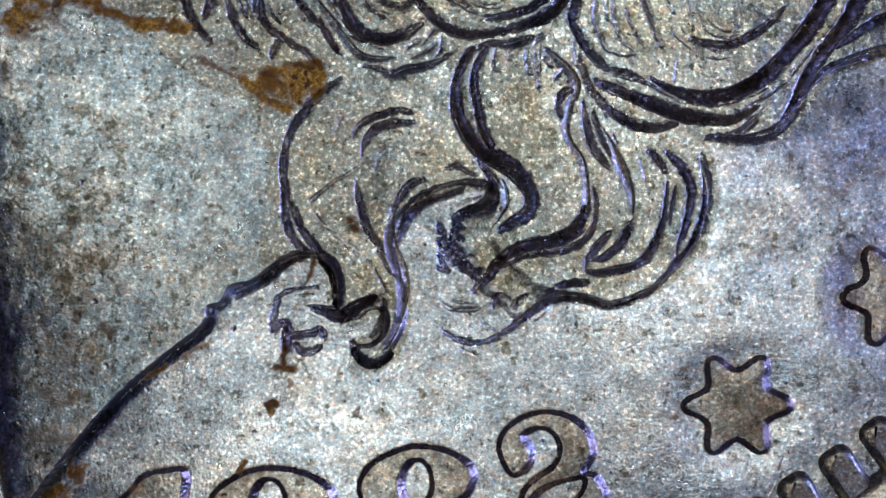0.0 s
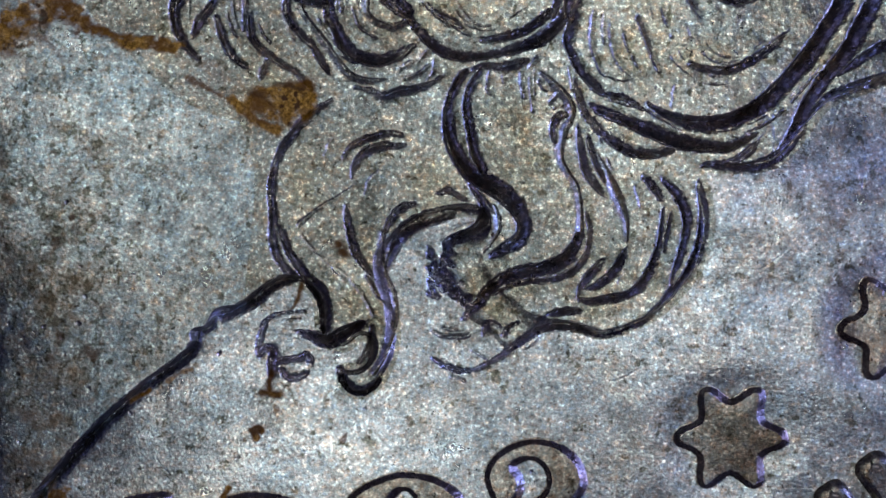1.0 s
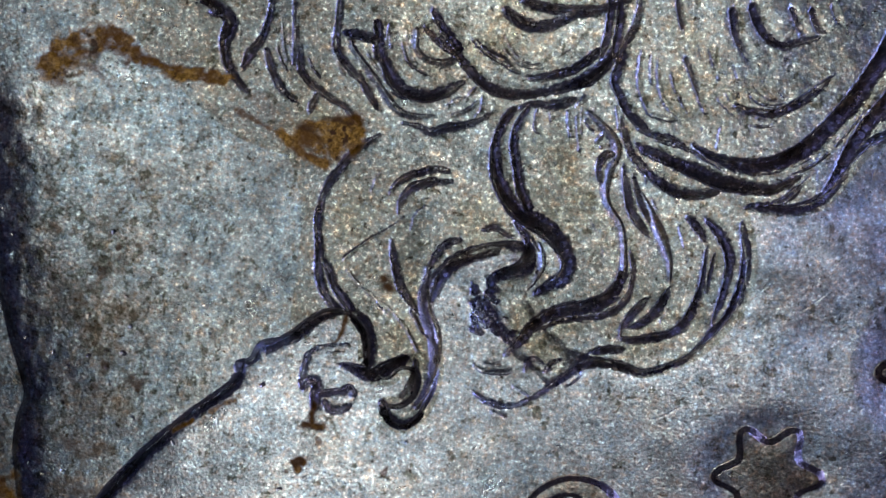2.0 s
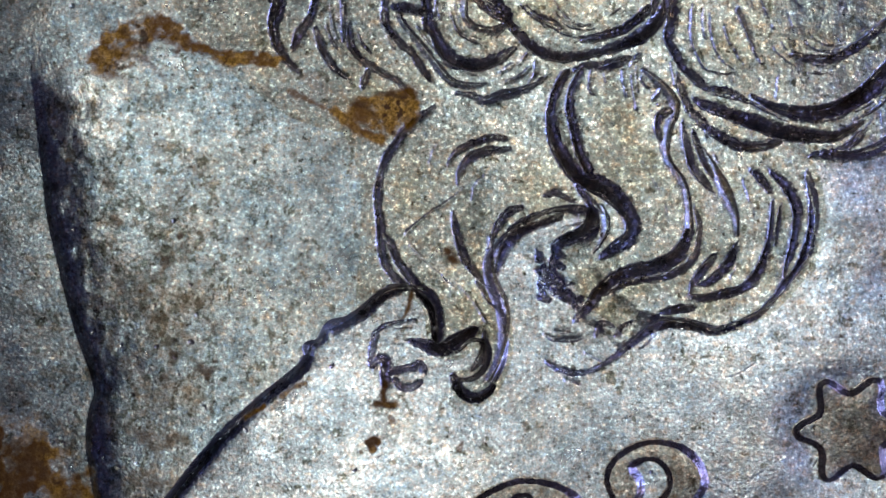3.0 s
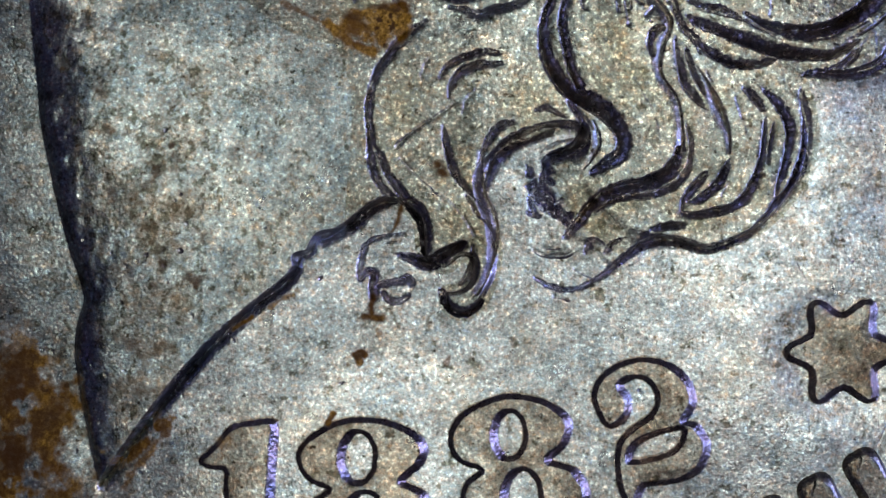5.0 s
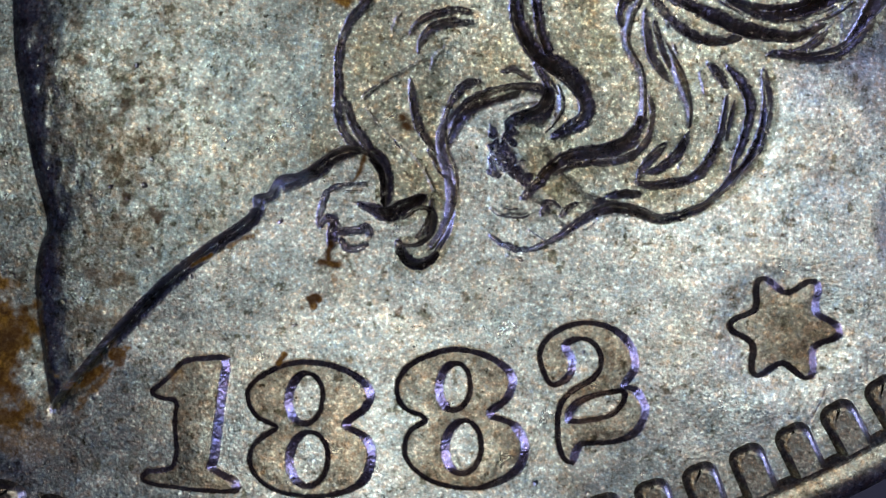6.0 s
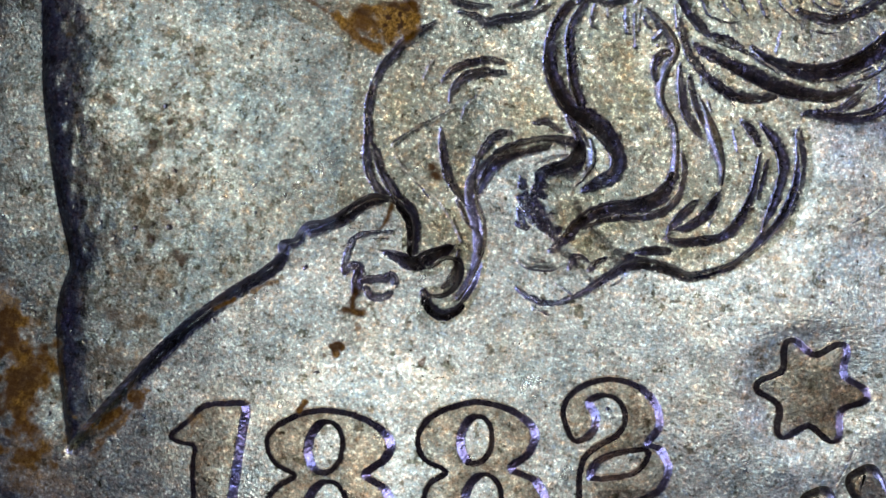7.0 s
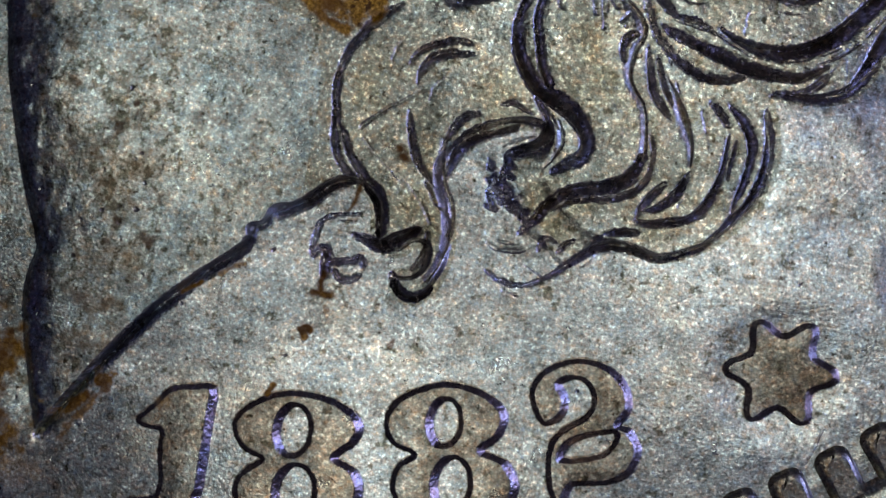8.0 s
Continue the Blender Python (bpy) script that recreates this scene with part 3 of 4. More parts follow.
hairline([(0.67, -6.67, 0.036), (0.65, -7.05, 0.045), (0.65, -7.4, 0.036)])
channel([(1.31, -6.71, 0.053), (1.29, -7.04, 0.071), (1.35, -7.28, 0.071)])
channel([(1.92, -6.74, 0.089), (1.95, -6.96, 0.116), (1.98, -7.23, 0.134)])
channel([(1.43, -6.92, 0.071), (1.61, -6.93, 0.116), (1.9, -6.98, 0.107)])
hairline([(2.12, -6.73, 0.045), (2.09, -6.99, 0.045)])
channel([(2.54, -6.78, 0.089), (2.55, -7.07, 0.089)], lean=0.62)
channel([(2.8, -6.46, 0.071), (2.97, -6.71, 0.116), (3.23, -7.01, 0.116)])
channel([(2.68, -6.73, 0.053), (2.93, -6.94, 0.089), (3.19, -7.11, 0.08)])
hairline([(3.45, -6.85, 0.036), (3.71, -7.06, 0.071), (4.07, -7.23, 0.036)])
channel([(5.74, -6.89, 0.117), (5.77, -6.57, 0.117), (5.78, -6.21, 0.108), (5.76, -5.8, 0.09)])
channel([(5.54, -6.93, 0.072), (5.61, -6.54, 0.09), (5.62, -6.13, 0.09), (5.61, -5.81, 0.081)])
channel([(5.8, -7.16, 0.081), (5.83, -6.88, 0.081), (5.94, -6.6, 0.072), (6.04, -6.37, 0.063), (6.08, -6.09, 0.054), (6.04, -5.78, 0.045)])
channel([(4.25, -6.17, 0.063), (4.76, -6.26, 0.108), (5.26, -6.25, 0.108), (5.66, -6.13, 0.081), (5.89, -6, 0.045)])
channel([(-0.99, -6.36, 0.117), (-0.79, -6.57, 0.143), (-0.57, -6.71, 0.134), (-0.43, -6.86, 0.117)])
channel([(0.24, -6.26, 0.054), (0.23, -6.57, 0.063), (0.19, -6.84, 0.072)])
channel([(0.57, -6.27, 0.036), (0.62, -6.81, 0.045), (0.64, -7.21, 0.036)])
channel([(1.3, -6.21, 0.054), (1.3, -6.53, 0.063), (1.3, -6.84, 0.072)])
channel([(6.64, -5.73, 0.054), (6.71, -6.13, 0.054), (6.79, -6.4, 0.054)])


def comb(one, other, count, width, depth):
    """Fine strands between two lines, a little uneven."""
    a, b = (np.array([np.interp(np.linspace(0, 1, 9), np.linspace(0, 1, len(p)), p[:, i]) for i in (0, 1)]).T for p in (curve(one), curve(other)))
    for k in range(count):
        f = (k + 0.5 + random.uniform(-0.3, 0.3)) / count
        i0, i1 = random.choice((0, 0, 1, 2)), random.choice((9, 9, 8, 7))
        groove((a + (b - a) * f)[i0:i1], width * random.uniform(0.7, 1.3), depth * random.uniform(0.2, 0.7))


comb([(1.82, -8.73), (1.39, -9.44), (1.33, -10.34), (1.5, -10.96), (2, -11.32), (2.53, -12.03)], [(2.4, -9.09), (2, -9.8), (2.09, -10.43), (2.35, -10.96), (2.71, -11.32), (2.98, -11.86)], 4, 0.045, 0.012)
comb([(2.53, -9.49), (2.49, -9.98), (2.53, -10.52), (2.89, -11.14)], [(3.25, -9.31), (2.89, -9.8), (2.8, -10.34), (2.98, -10.78)], 2, 0.05, 0.012)
comb([(2.53, -8.73), (3.16, -8.64), (3.78, -8.73)], [(2.98, -9.44), (3.51, -9.18), (3.96, -9.18)], 3, 0.05, 0.015)
comb([(4.63, -7.93), (4.5, -8.55), (4.59, -9.18), (5.21, -9.98), (5.34, -10.43)], [(5.39, -7.93), (5.57, -8.73), (5.57, -9.18), (5.92, -9.89), (5.97, -10.52)], 3, 0.04, 0.01)
comb([(6.57, -9.18), (6.86, -9.71), (7, -10.43), (6.91, -10.96), (6.37, -11.32)], [(7.4, -9.44), (7.8, -9.89), (7.8, -10.43), (7.62, -10.96), (7, -11.41)], 2, 0.05, 0.02)
comb([(7.53, -9.36), (7.93, -9.89), (7.98, -10.34), (7.8, -10.96)], [(7.98, -9.53), (8.11, -9.98), (8.11, -10.43), (7.89, -10.96)], 1, 0.05, 0.02)
comb([(6.01, -8.55), (6.1, -9), (6.28, -9.44)], [(6.37, -8.73), (6.55, -9.18), (6.82, -9.62)], 3, 0.05, 0.04)
comb([(-0.35, -6.77), (-0.35, -7.32), (-0.12, -7.77)], [(0.15, -6.77), (0.24, -7.31), (0.52, -7.86)], 3, 0.06, 0.04)
comb([(0.24, -6.77), (0.33, -7.31), (0.7, -7.9)], [(0.6, -6.77), (0.79, -7.58), (1.33, -8.03)], 3, 0.06, 0.04)
comb([(0.78, -6.77), (0.88, -7.49), (1.42, -7.94)], [(1.23, -6.77), (1.51, -7.4), (1.97, -7.99)], 3, 0.06, 0.04)
comb([(1.37, -6.77), (1.6, -7.22), (2.14, -7.76), (2.78, -8.03)], [(1.91, -6.77), (2.05, -7.31), (2.51, -7.76), (3.14, -7.8)], 3, 0.05, 0.04)
comb([(2.23, -6.77), (2.41, -7.31), (2.87, -7.58)], [(2.5, -6.76), (2.68, -7.22), (3.04, -7.31)], 3, 0.06, 0.04)
comb([(3.4, -6.94), (3.85, -7.3), (4.48, -7.48), (5.11, -7.21)], [(3.94, -6.58), (4.21, -7.03), (4.57, -7.12), (5.11, -6.76)], 4, 0.06, 0.04)
comb([(6.05, -6.76), (6.01, -7.3), (6.19, -7.75), (6.64, -8.02)], [(6.72, -6.75), (6.82, -7.3), (7.18, -7.83), (7.62, -8.19)], 4, 0.06, 0.04)
comb([(6.99, -6.75), (7.35, -7.47), (7.98, -7.92), (8.69, -7.83)], [(7.8, -6.57), (8.07, -7.2), (8.51, -7.38), (9.05, -7.02)], 4, 0.06, 0.04)
comb([(6.28, -8.2), (6.82, -8.33), (7.45, -8.55)], [(6.73, -8.24), (7.36, -8.28), (7.98, -8.55)], 3, 0.05, 0.04)
comb([(7.84, -8.58), (8.57, -8.42), (9.2, -8), (9.71, -7.41)], [(8.04, -8.83), (8.78, -8.64), (9.31, -8.27), (9.91, -7.48)], 4, 0.06, 0.04)
comb([(4.49, -7.75), (4.49, -8.02), (4.47, -8.29)], [(5.56, -7.75), (5.56, -8.02), (5.61, -8.38)], 5, 0.05, 0.03)

# handling marks: short scratches everywhere, and small pits
for k in range(200):
    x, y = random.uniform(X0, X1), random.uniform(Y0, Y1)
    turn, run = random.choice((0.6, -0.9, 1.4, 1.6, random.uniform(0, 3.1))) + random.gauss(0, 0.2), random.uniform(0.2, 1.1) ** 2 + 0.1
    bend = random.uniform(-0.06, 0.06)
    dx, dy = math.cos(turn) * run, math.sin(turn) * run
    groove([(x, y), (x + dx / 2 - dy * bend, y + dy / 2 + dx * bend), (x + dx, y + dy)], random.uniform(0.02, 0.034), random.uniform(0.002, 0.006))
for k in range(130):
    x, y = random.uniform(X0, X1), random.uniform(Y0, Y1)
    if random.random() < 0.5:
        x, y = random.gauss(-3.0, 1.3), random.gauss(-12.5, 1.8)
    groove([(x, y), (x + random.uniform(-0.06, 0.06), y + random.uniform(-0.06, 0.06))], random.uniform(0.04, 0.09), random.uniform(0.008, 0.03))

height -= cut + dip


def oval(centre, rx, ry):
    return [(centre[0] + rx * math.cos(a * math.pi / 6), centre[1] + ry * math.sin(a * math.pi / 6)) for a in range(12)]


def star_outline(centre, radius, turn):
    out = []
    for k in range(6):
        for da, r in ((-8, 0.87), (0, 0.94), (8, 0.87), (30, 0.61)):
            a = radians(turn + 60 * k + da)
            out.append((centre[0] + radius * r * math.cos(a), centre[1] + radius * r * math.sin(a)))
    return out


FORMS = []


def raise_form(kind, word, points, holes):
    """A numeral or star struck above the field."""
    global height
    d = signed_distance(points, 0.3, holes)
    # the walls that face the date's end are struck with more draft
    if kind == "star":  # the field sinks a little towards it
        mid = np.mean(points, 0)
        height = height - 0.06 * (1 - smooth((np.hypot(GX - mid[0], GY - mid[1]) - 0.55) / 0.85))
    lean = 0.078 + 0.072 * smooth(-np.gradient(d, STEP, axis=1) / 0.9)
    d += (gritty - 0.5) * 0.012 + (crumbs - 0.5) * 0.012 + (worn - 0.5) * 0.03
    up = 0.13 if kind == "star" else 0.105
    ramped = np.clip(d / lean + 0.5, 0, 1)
    height = height + up * (0.65 * ramped + 0.35 * smooth(ramped)) + 0.008 * smooth(d / 0.3)
    FORMS.append((kind, word, d > -0.06))


raise_form("numeral", "one", [(-1.27, -15.53), (-1.04, -15.28), (-0.8, -14.99), (-0.48, -14.91), (-0.14, -14.9), (-0.15, -15.41), (-0.16, -15.96), (-0.18, -16.52), (-0.2, -16.67), (0.13, -16.82), (0.17, -17), (-0.57, -17.04), (-1.25, -16.99), (-1.24, -16.83), (-0.88, -16.74), (-0.8, -16.5), (-0.86, -16.04), (-0.88, -15.65), (-1.1, -15.61)], [])
raise_form("numeral", "eight", [(0.76, -14.91), (1.19, -14.81), (1.68, -14.85), (2.07, -15.02), (2.23, -15.23), (2.16, -15.47), (1.89, -15.75), (2.22, -15.93), (2.35, -16.23), (2.26, -16.62), (1.91, -16.86), (1.44, -16.97), (0.9, -16.94), (0.55, -16.76), (0.39, -16.46), (0.49, -16.15), (0.78, -15.91), (0.44, -15.76), (0.26, -15.45), (0.38, -15.18)], [oval((1.2, -15.4), 0.27, 0.41), oval((1.34, -16.37), 0.31, 0.44)])
raise_form("numeral", "eight", [(2.94, -14.61), (3.47, -14.38), (3.94, -14.41), (4.3, -14.55), (4.49, -14.77), (4.43, -15.07), (4.18, -15.36), (4.57, -15.5), (4.79, -15.82), (4.7, -16.2), (4.36, -16.47), (3.96, -16.59), (3.35, -16.54), (2.97, -16.3), (2.86, -16.04), (2.93, -15.75), (3.16, -15.54), (2.8, -15.4), (2.65, -15.13), (2.71, -14.85)], [oval((3.57, -14.98), 0.25, 0.38), oval((3.8, -15.93), 0.29, 0.43)])
raise_form("numeral", "two", [(4.89, -14.37), (4.99, -14.06), (5.29, -13.83), (5.69, -13.74), (6.09, -13.84), (6.36, -14.1), (6.43, -14.4), (6.29, -14.69), (6.48, -14.75), (6.66, -15.05), (6.55, -15.41), (6.22, -15.62), (5.7, -15.7), (5.55, -16), (5.37, -15.84), (5.28, -15.41), (5.31, -15.06), (5.5, -14.83), (5.8, -14.6), (5.88, -14.33), (5.76, -14.09), (5.52, -14.01), (5.28, -14.14), (5.42, -14.39), (5.36, -14.66), (5.1, -14.78)], [[(5.47, -15.34), (5.52, -15.09), (5.81, -14.91), (6.29, -14.79), (6.22, -15.1), (5.9, -15.27)]])
raise_form("star", "", star_outline((8.78, -13.53), 0.94, 2.3), [])
raise_form("star", "", star_outline((11.35, -11.62), 0.95, 5.2), [])

# deposits with a shape of their own
stain = np.zeros(GX.shape)
grime = np.zeros(GX.shape)
patina = np.zeros(GX.shape)


def deposit(points, width, strength=1.0, layer=None, edge=0.7, torn=None):
    """Lays down rust, grime or tarnish along a line, with a ragged edge."""
    layer = stain if layer is None else layer
    line = curve(points) if len(points) > 1 else np.array([points[0], points[0]])
    for a, b in zip(line, line[1:]):
        w = window(a, b, width)
        if layer[w].size:
            d = segment_distance(w, a, b)[0] / (width * 0.5)
            layer[w] = np.maximum(layer[w], strength * smooth((1.0 - d + ((ragged if torn is None else torn)[w] - 0.5) * 2.2) / edge))


deposit([(-2.98, -7.72), (-2.56, -7.53), (-2.13, -7.44), (-1.86, -7.53)], 0.55)
deposit([(-1.94, -7.54), (-1.59, -7.62), (-1.22, -7.77), (-0.86, -7.83), (-0.38, -7.81)], 0.22)
deposit([(-2.9, -7.71), (-2.45, -7.8), (-2.17, -8.05)], 0.3, 0.5)
deposit([(-3.21, -7.71), (-2.85, -7.38), (-2.36, -7.26), (-1.95, -7.42), (-1.81, -7.6)], 0.42, torn=fine_torn)
deposit([(-3.12, -7.84), (-2.85, -7.95), (-2.63, -7.85)], 0.2, 0.8, torn=fine_torn)
deposit([(-1.86, -7.54), (-1.36, -7.68), (-0.91, -7.73), (-0.37, -7.77)], 0.22, torn=fine_torn)
deposit([(-2.54, -8.12), (-1.9, -8.12), (-1.18, -7.95)], 0.3, 0.35, grime, 1.2)
deposit([(-2.81, -7.39), (-2.36, -7.58), (-1.9, -7.67)], 0.2, 0.8, patina, 1.2)
deposit([(0.62, -8.45), (0.98, -8.5), (1.25, -8.73)], 0.2, 0.8, patina, 1.2)
deposit([(1.2, -8.5), (1.55, -8.38), (1.69, -8.49)], 0.4)
deposit([(-0.14, -7.96), (0.32, -8.2), (0.69, -8.34)], 0.4, 0.35, edge=1.2)
deposit([(-3.11, -7.77), (-2.96, -8.03), (-2.78, -8.1)], 0.3, 0.7, edge=1.2)
deposit([(-0.16, -8.28), (0.26, -8.49), (0.71, -8.66)], 0.16, 0.8)
deposit([(0.93, -8.59), (1.3, -8.65), (1.51, -8.5)], 0.62)
deposit([(-3.0, -7.62), (-2.7, -7.4), (-2.3, -7.36), (-1.9, -7.52)], 0.36, 0.85, torn=fine_torn)
deposit([(1.2, -8.42), (1.42, -8.5), (1.58, -8.46)], 0.42, torn=fine_torn)
deposit([(1.02, -8.6), (1.22, -8.8)], 0.4, torn=fine_torn)
deposit([(1.1, -8.28), (1.4, -8.3), (1.62, -8.36)], 0.13, 0.9, patina, 0.8, fine_torn)
deposit([(0.53, -8.58), (0.91, -8.87), (1.24, -9.02)], 0.2)
deposit([(1.77, -11.41), (1.71, -11.68), (1.64, -11.81)], 0.14)
deposit([(1.34, -12.84), (1.35, -13.11)], 0.17)
deposit([(1.24, -13.18), (1.5, -13.21)], 0.15)
deposit([(1.09, -13.78), (1.17, -13.75), (1.26, -13.8)], 0.12)
deposit([(1.14, -13.82), (1.19, -13.91)], 0.12)
deposit([(0.99, -13.93), (1, -13.95)], 0.06, 0.6)
deposit([(1.46, -13.39), (1.48, -13.43)], 0.12, 0.7)
deposit([(2.32, -10.74), (2.34, -10.77)], 0.17)
deposit([(2.39, -10.88), (2.41, -10.9)], 0.17)
deposit([(-4.02, -14.23), (-3.76, -14.83), (-3.7, -15.37), (-3.44, -15.98)], 1.25)
deposit([(-4.26, -13.8), (-4.51, -14.75), (-4.37, -15.82)], 0.9, 0.8)
deposit([(-3.66, -16.37), (-3.28, -16.51)], 0.9, 0.6)
deposit([(-2.47, -15.83), (-2.17, -15.52), (-1.83, -15)], 0.22, 0.9, torn=fine_torn)
deposit([(-2.55, -15.82), (-2.23, -15.48), (-1.88, -14.96)], 0.35, 0.75, patina, 1.2)
deposit([(-4.82, -14.15), (-4.53, -14.59), (-4.42, -15.3), (-4.3, -15.92)], 1.2, torn=fine_torn)
deposit([(-5.17, -14.43), (-4.95, -15.5)], 1.2, torn=fine_torn)
deposit([(-2.45, -15.48), (-2.15, -15.22), (-1.82, -14.86)], 0.24, torn=fine_torn)
deposit([(-2.5, -15.55), (-2.22, -15.27), (-1.95, -14.95)], 0.36, 1.0, edge=0.8, torn=fine_torn)
deposit([(-2.5, -15.5), (-2.1, -15.1)], 0.34, 0.6, patina, 0.9, fine_torn)
deposit([(-5.0, -14.3), (-4.7, -15), (-4.4, -15.9)], 2.4, 0.85, patina, 0.8)
deposit([(-0.26, -13.09), (-0.08, -12.95), (0.1, -12.86)], 0.12, 0.8, torn=fine_torn)
deposit([(0.78, -14.72), (0.71, -14.91)], 0.11, torn=fine_torn)
deposit([(1.1, -15.06), (1.14, -15.14)], 0.13, 0.8, patina, 0.8, fine_torn)
deposit([(-1.06, -15.15), (-0.83, -15.23)], 0.22, 0.55, edge=1.0, torn=fine_torn)
deposit([(2.6, -13.76), (2.56, -13.91)], 0.11, 0.6, torn=fine_torn)
deposit([(-0.86, -13.44), (-0.68, -13.33), (-0.55, -13.24)], 0.14)
deposit([(-2.02, -11.68), (-2.02, -12.39), (-2.11, -13.11), (-2.11, -13.82)], 1.7, 0.6, grime, 1.0)
deposit([(-2.5, -13.2), (-2.2, -13.8), (-2.3, -14.5)], 1.3, 0.8, grime, 1.4)
deposit([(-3, -11.14), (-2.56, -12.03), (-2.38, -13.11)], 1.2, 0.5, grime, 1.0)
deposit([(-2.83, -9), (-1.93, -9.62), (-2.11, -10.96)], 1.3, 0.35, grime, 1.0)
deposit([(-4.52, -10.07), (-4.34, -11.86), (-4.16, -13.19)], 1.2, 0.4, grime, 1.0)
deposit([(10.12, -8.95), (10.35, -9.48)], 1.4, 0.7, grime, 1.0)

# olive patina left on the broad strands
deposit([(4.9, -8.06), (4.81, -8.55), (4.94, -9.18), (5.52, -9.8), (5.7, -10.43), (5.21, -10.83), (4.67, -11.14)], 1.15, 0.56, patina, 0.9)
deposit([(2.71, -9.98), (2.64, -10.43), (2.8, -10.87)], 0.65, 0.56, patina, 0.8)
deposit([(6.46, -11.23), (5.66, -11.32), (4.94, -11.54), (4.5, -11.94)], 0.85, 0.50, patina, 0.9)
deposit([(1.91, -11.14), (2.26, -11.59), (2.62, -11.86), (3.02, -12.12), (2.93, -12.66)], 0.6, 0.46, patina, 0.9)
deposit([(6.55, -10.87), (6.82, -10.07)], 0.7, 0.37, patina, 1.0)
deposit([(7.67, -9.8), (7.67, -10.43), (7.49, -11.05)], 0.5, 0.37, patina, 1.0)
deposit([(2.5, -7.31), (3.14, -7.58)], 0.5, 0.37, patina, 1.0)
deposit([(3.67, -7.12), (4.39, -7.39), (5.11, -7.12)], 0.7, 0.37, patina, 1.0)
deposit([(6.36, -7.51), (7.3, -7.7), (8.82, -6.84), (9.52, -6.13)], 0.9, 0.31, patina, 1.0)

# the thickest deposits are nearly black
deposit([(1.77, -11.41), (1.71, -11.68), (1.64, -11.81)], 0.2, 0.7, patina)
deposit([(1.34, -12.75), (1.35, -13.11), (1.24, -13.19), (1.5, -13.21)], 0.22, 0.7, patina)
deposit([(1.12, -13.8), (1.19, -13.78)], 0.14, 0.8, patina)
deposit([(2.34, -10.75), (2.4, -10.89)], 0.26, 0.9, patina)
deposit([(-4.22, -14.07), (-3.99, -14.5), (-3.64, -15.09), (-3.32, -16.24)], 1.3, 0.9, patina, 1.5)
deposit([(-2.89, -7.75), (-2.38, -7.58), (-1.76, -7.61)], 0.25, 0.7, patina, 1.5)
# Darkens the low left rust further; part of this is painted shade.
deposit([(-5.09, -14.07), (-4.81, -14.42), (-4.52, -14.95), (-4.36, -15.48), (-4.21, -16.1)], 2.0, 1.0, patina, 1.5)

# brown spots round old pits on the throat
def spot(at, across, strength):
    x, y = at[0]
    across *= 1.25
    turn = random.uniform(0, 6)
    dx, dy = 0.25 * across * math.cos(turn), 0.25 * across * math.sin(turn)
    deposit([(x - dx, y - dy), (x + dx, y + dy)], across, strength, patina, 1.0, fine_torn)
    deposit([(x, y), (x + dx, y + dy)], across * 0.6, strength * 0.65, stain, 0.9, fine_torn)


spot([(-1.86, -10.57)], 0.1, 1)
spot([(-1.82, -10.75)], 0.2, 0.5)
spot([(-2.27, -11.23)], 0.26, 0.6)
spot([(-1.32, -11.99)], 0.24, 0.8)
spot([(-2.04, -10.91)], 0.26, 0.8)
spot([(-2, -12.35)], 0.3, 1)
spot([(-1.5, -12.66)], 0.3, 0.9)
spot([(-2.09, -12.78)], 0.22, 0.6)
spot([(-2.45, -13.69)], 0.5, 0.6)
spot([(-1.91, -13.78)], 0.45, 0.6)
spot([(-2.81, -11.4)], 0.3, 0.6)
spot([(-2.85, -10.37)], 0.28, 0.6)
spot([(-3.03, -9.83)], 0.24, 0.5)
spot([(-0.83, -10.6)], 0.34, 0.5)
spot([(-3.62, -9.33)], 0.22, 0.4)
spot([(-2.27, -8.48)], 0.3, 0.4)
spot([(-1.63, -8.94)], 0.14, 0.7)
spot([(-1.05, -8.53)], 0.1, 0.8)
spot([(-1.09, -9.14)], 0.1, 0.8)
spot([(-0.55, -9.23)], 0.08, 0.8)
spot([(-1.32, -12.53)], 0.12, 0.9)
spot([(-1.34, -13.29)], 0.1, 0.8)
spot([(-3.35, -10.64)], 0.24, 0.4)
spot([(-2.72, -12.53)], 0.3, 0.5)
spot([(-2.27, -14.49)], 0.5, 0.6)
spot([(-0.29, -11.86)], 0.16, 0.6)
spot([(-2.94, -12.17)], 0.3, 0.5)

deposit([(9.53, -13.36), (9.6, -13.47), (9.54, -13.58)], 0.3, 0.9, patina, 0.9, fine_torn)
deposit([(9.15, -14.13), (9.29, -14.14)], 0.25, 0.8, patina, 0.9, fine_torn)
deposit([(8.44, -13.5), (8.97, -13.28), (9.14, -13.9), (8.61, -13.9)], 0.9, 0.6, patina, 1.2)

# small brown specks, thickest on the throat
for k in range(620):
    x, y = random.uniform(X0, X1), random.uniform(Y0, Y1)
    if k < 430:
        x, y = random.gauss(-2.7, 0.9), random.gauss(-12.2, 1.7)
    dx, dy = random.gauss(0, 0.05), random.gauss(0, 0.05)
    deposit([(x, y), (x + dx, y + dy), (x + dx + random.gauss(0, 0.05), y + dy * 2)], random.choice((0.03, 0.05, 0.07, 0.10, 0.16)), random.uniform(0.4, 1.0), random.choice((grime, patina, patina, patina)), 0.9, fine_torn)



def scratch(points, width, strength):
    """An old scratch, laid flat as a dark line in the colour."""
    deposit(points, width + 0.05, min(1.0, strength + 0.2), patina, 1.0, crumbs)


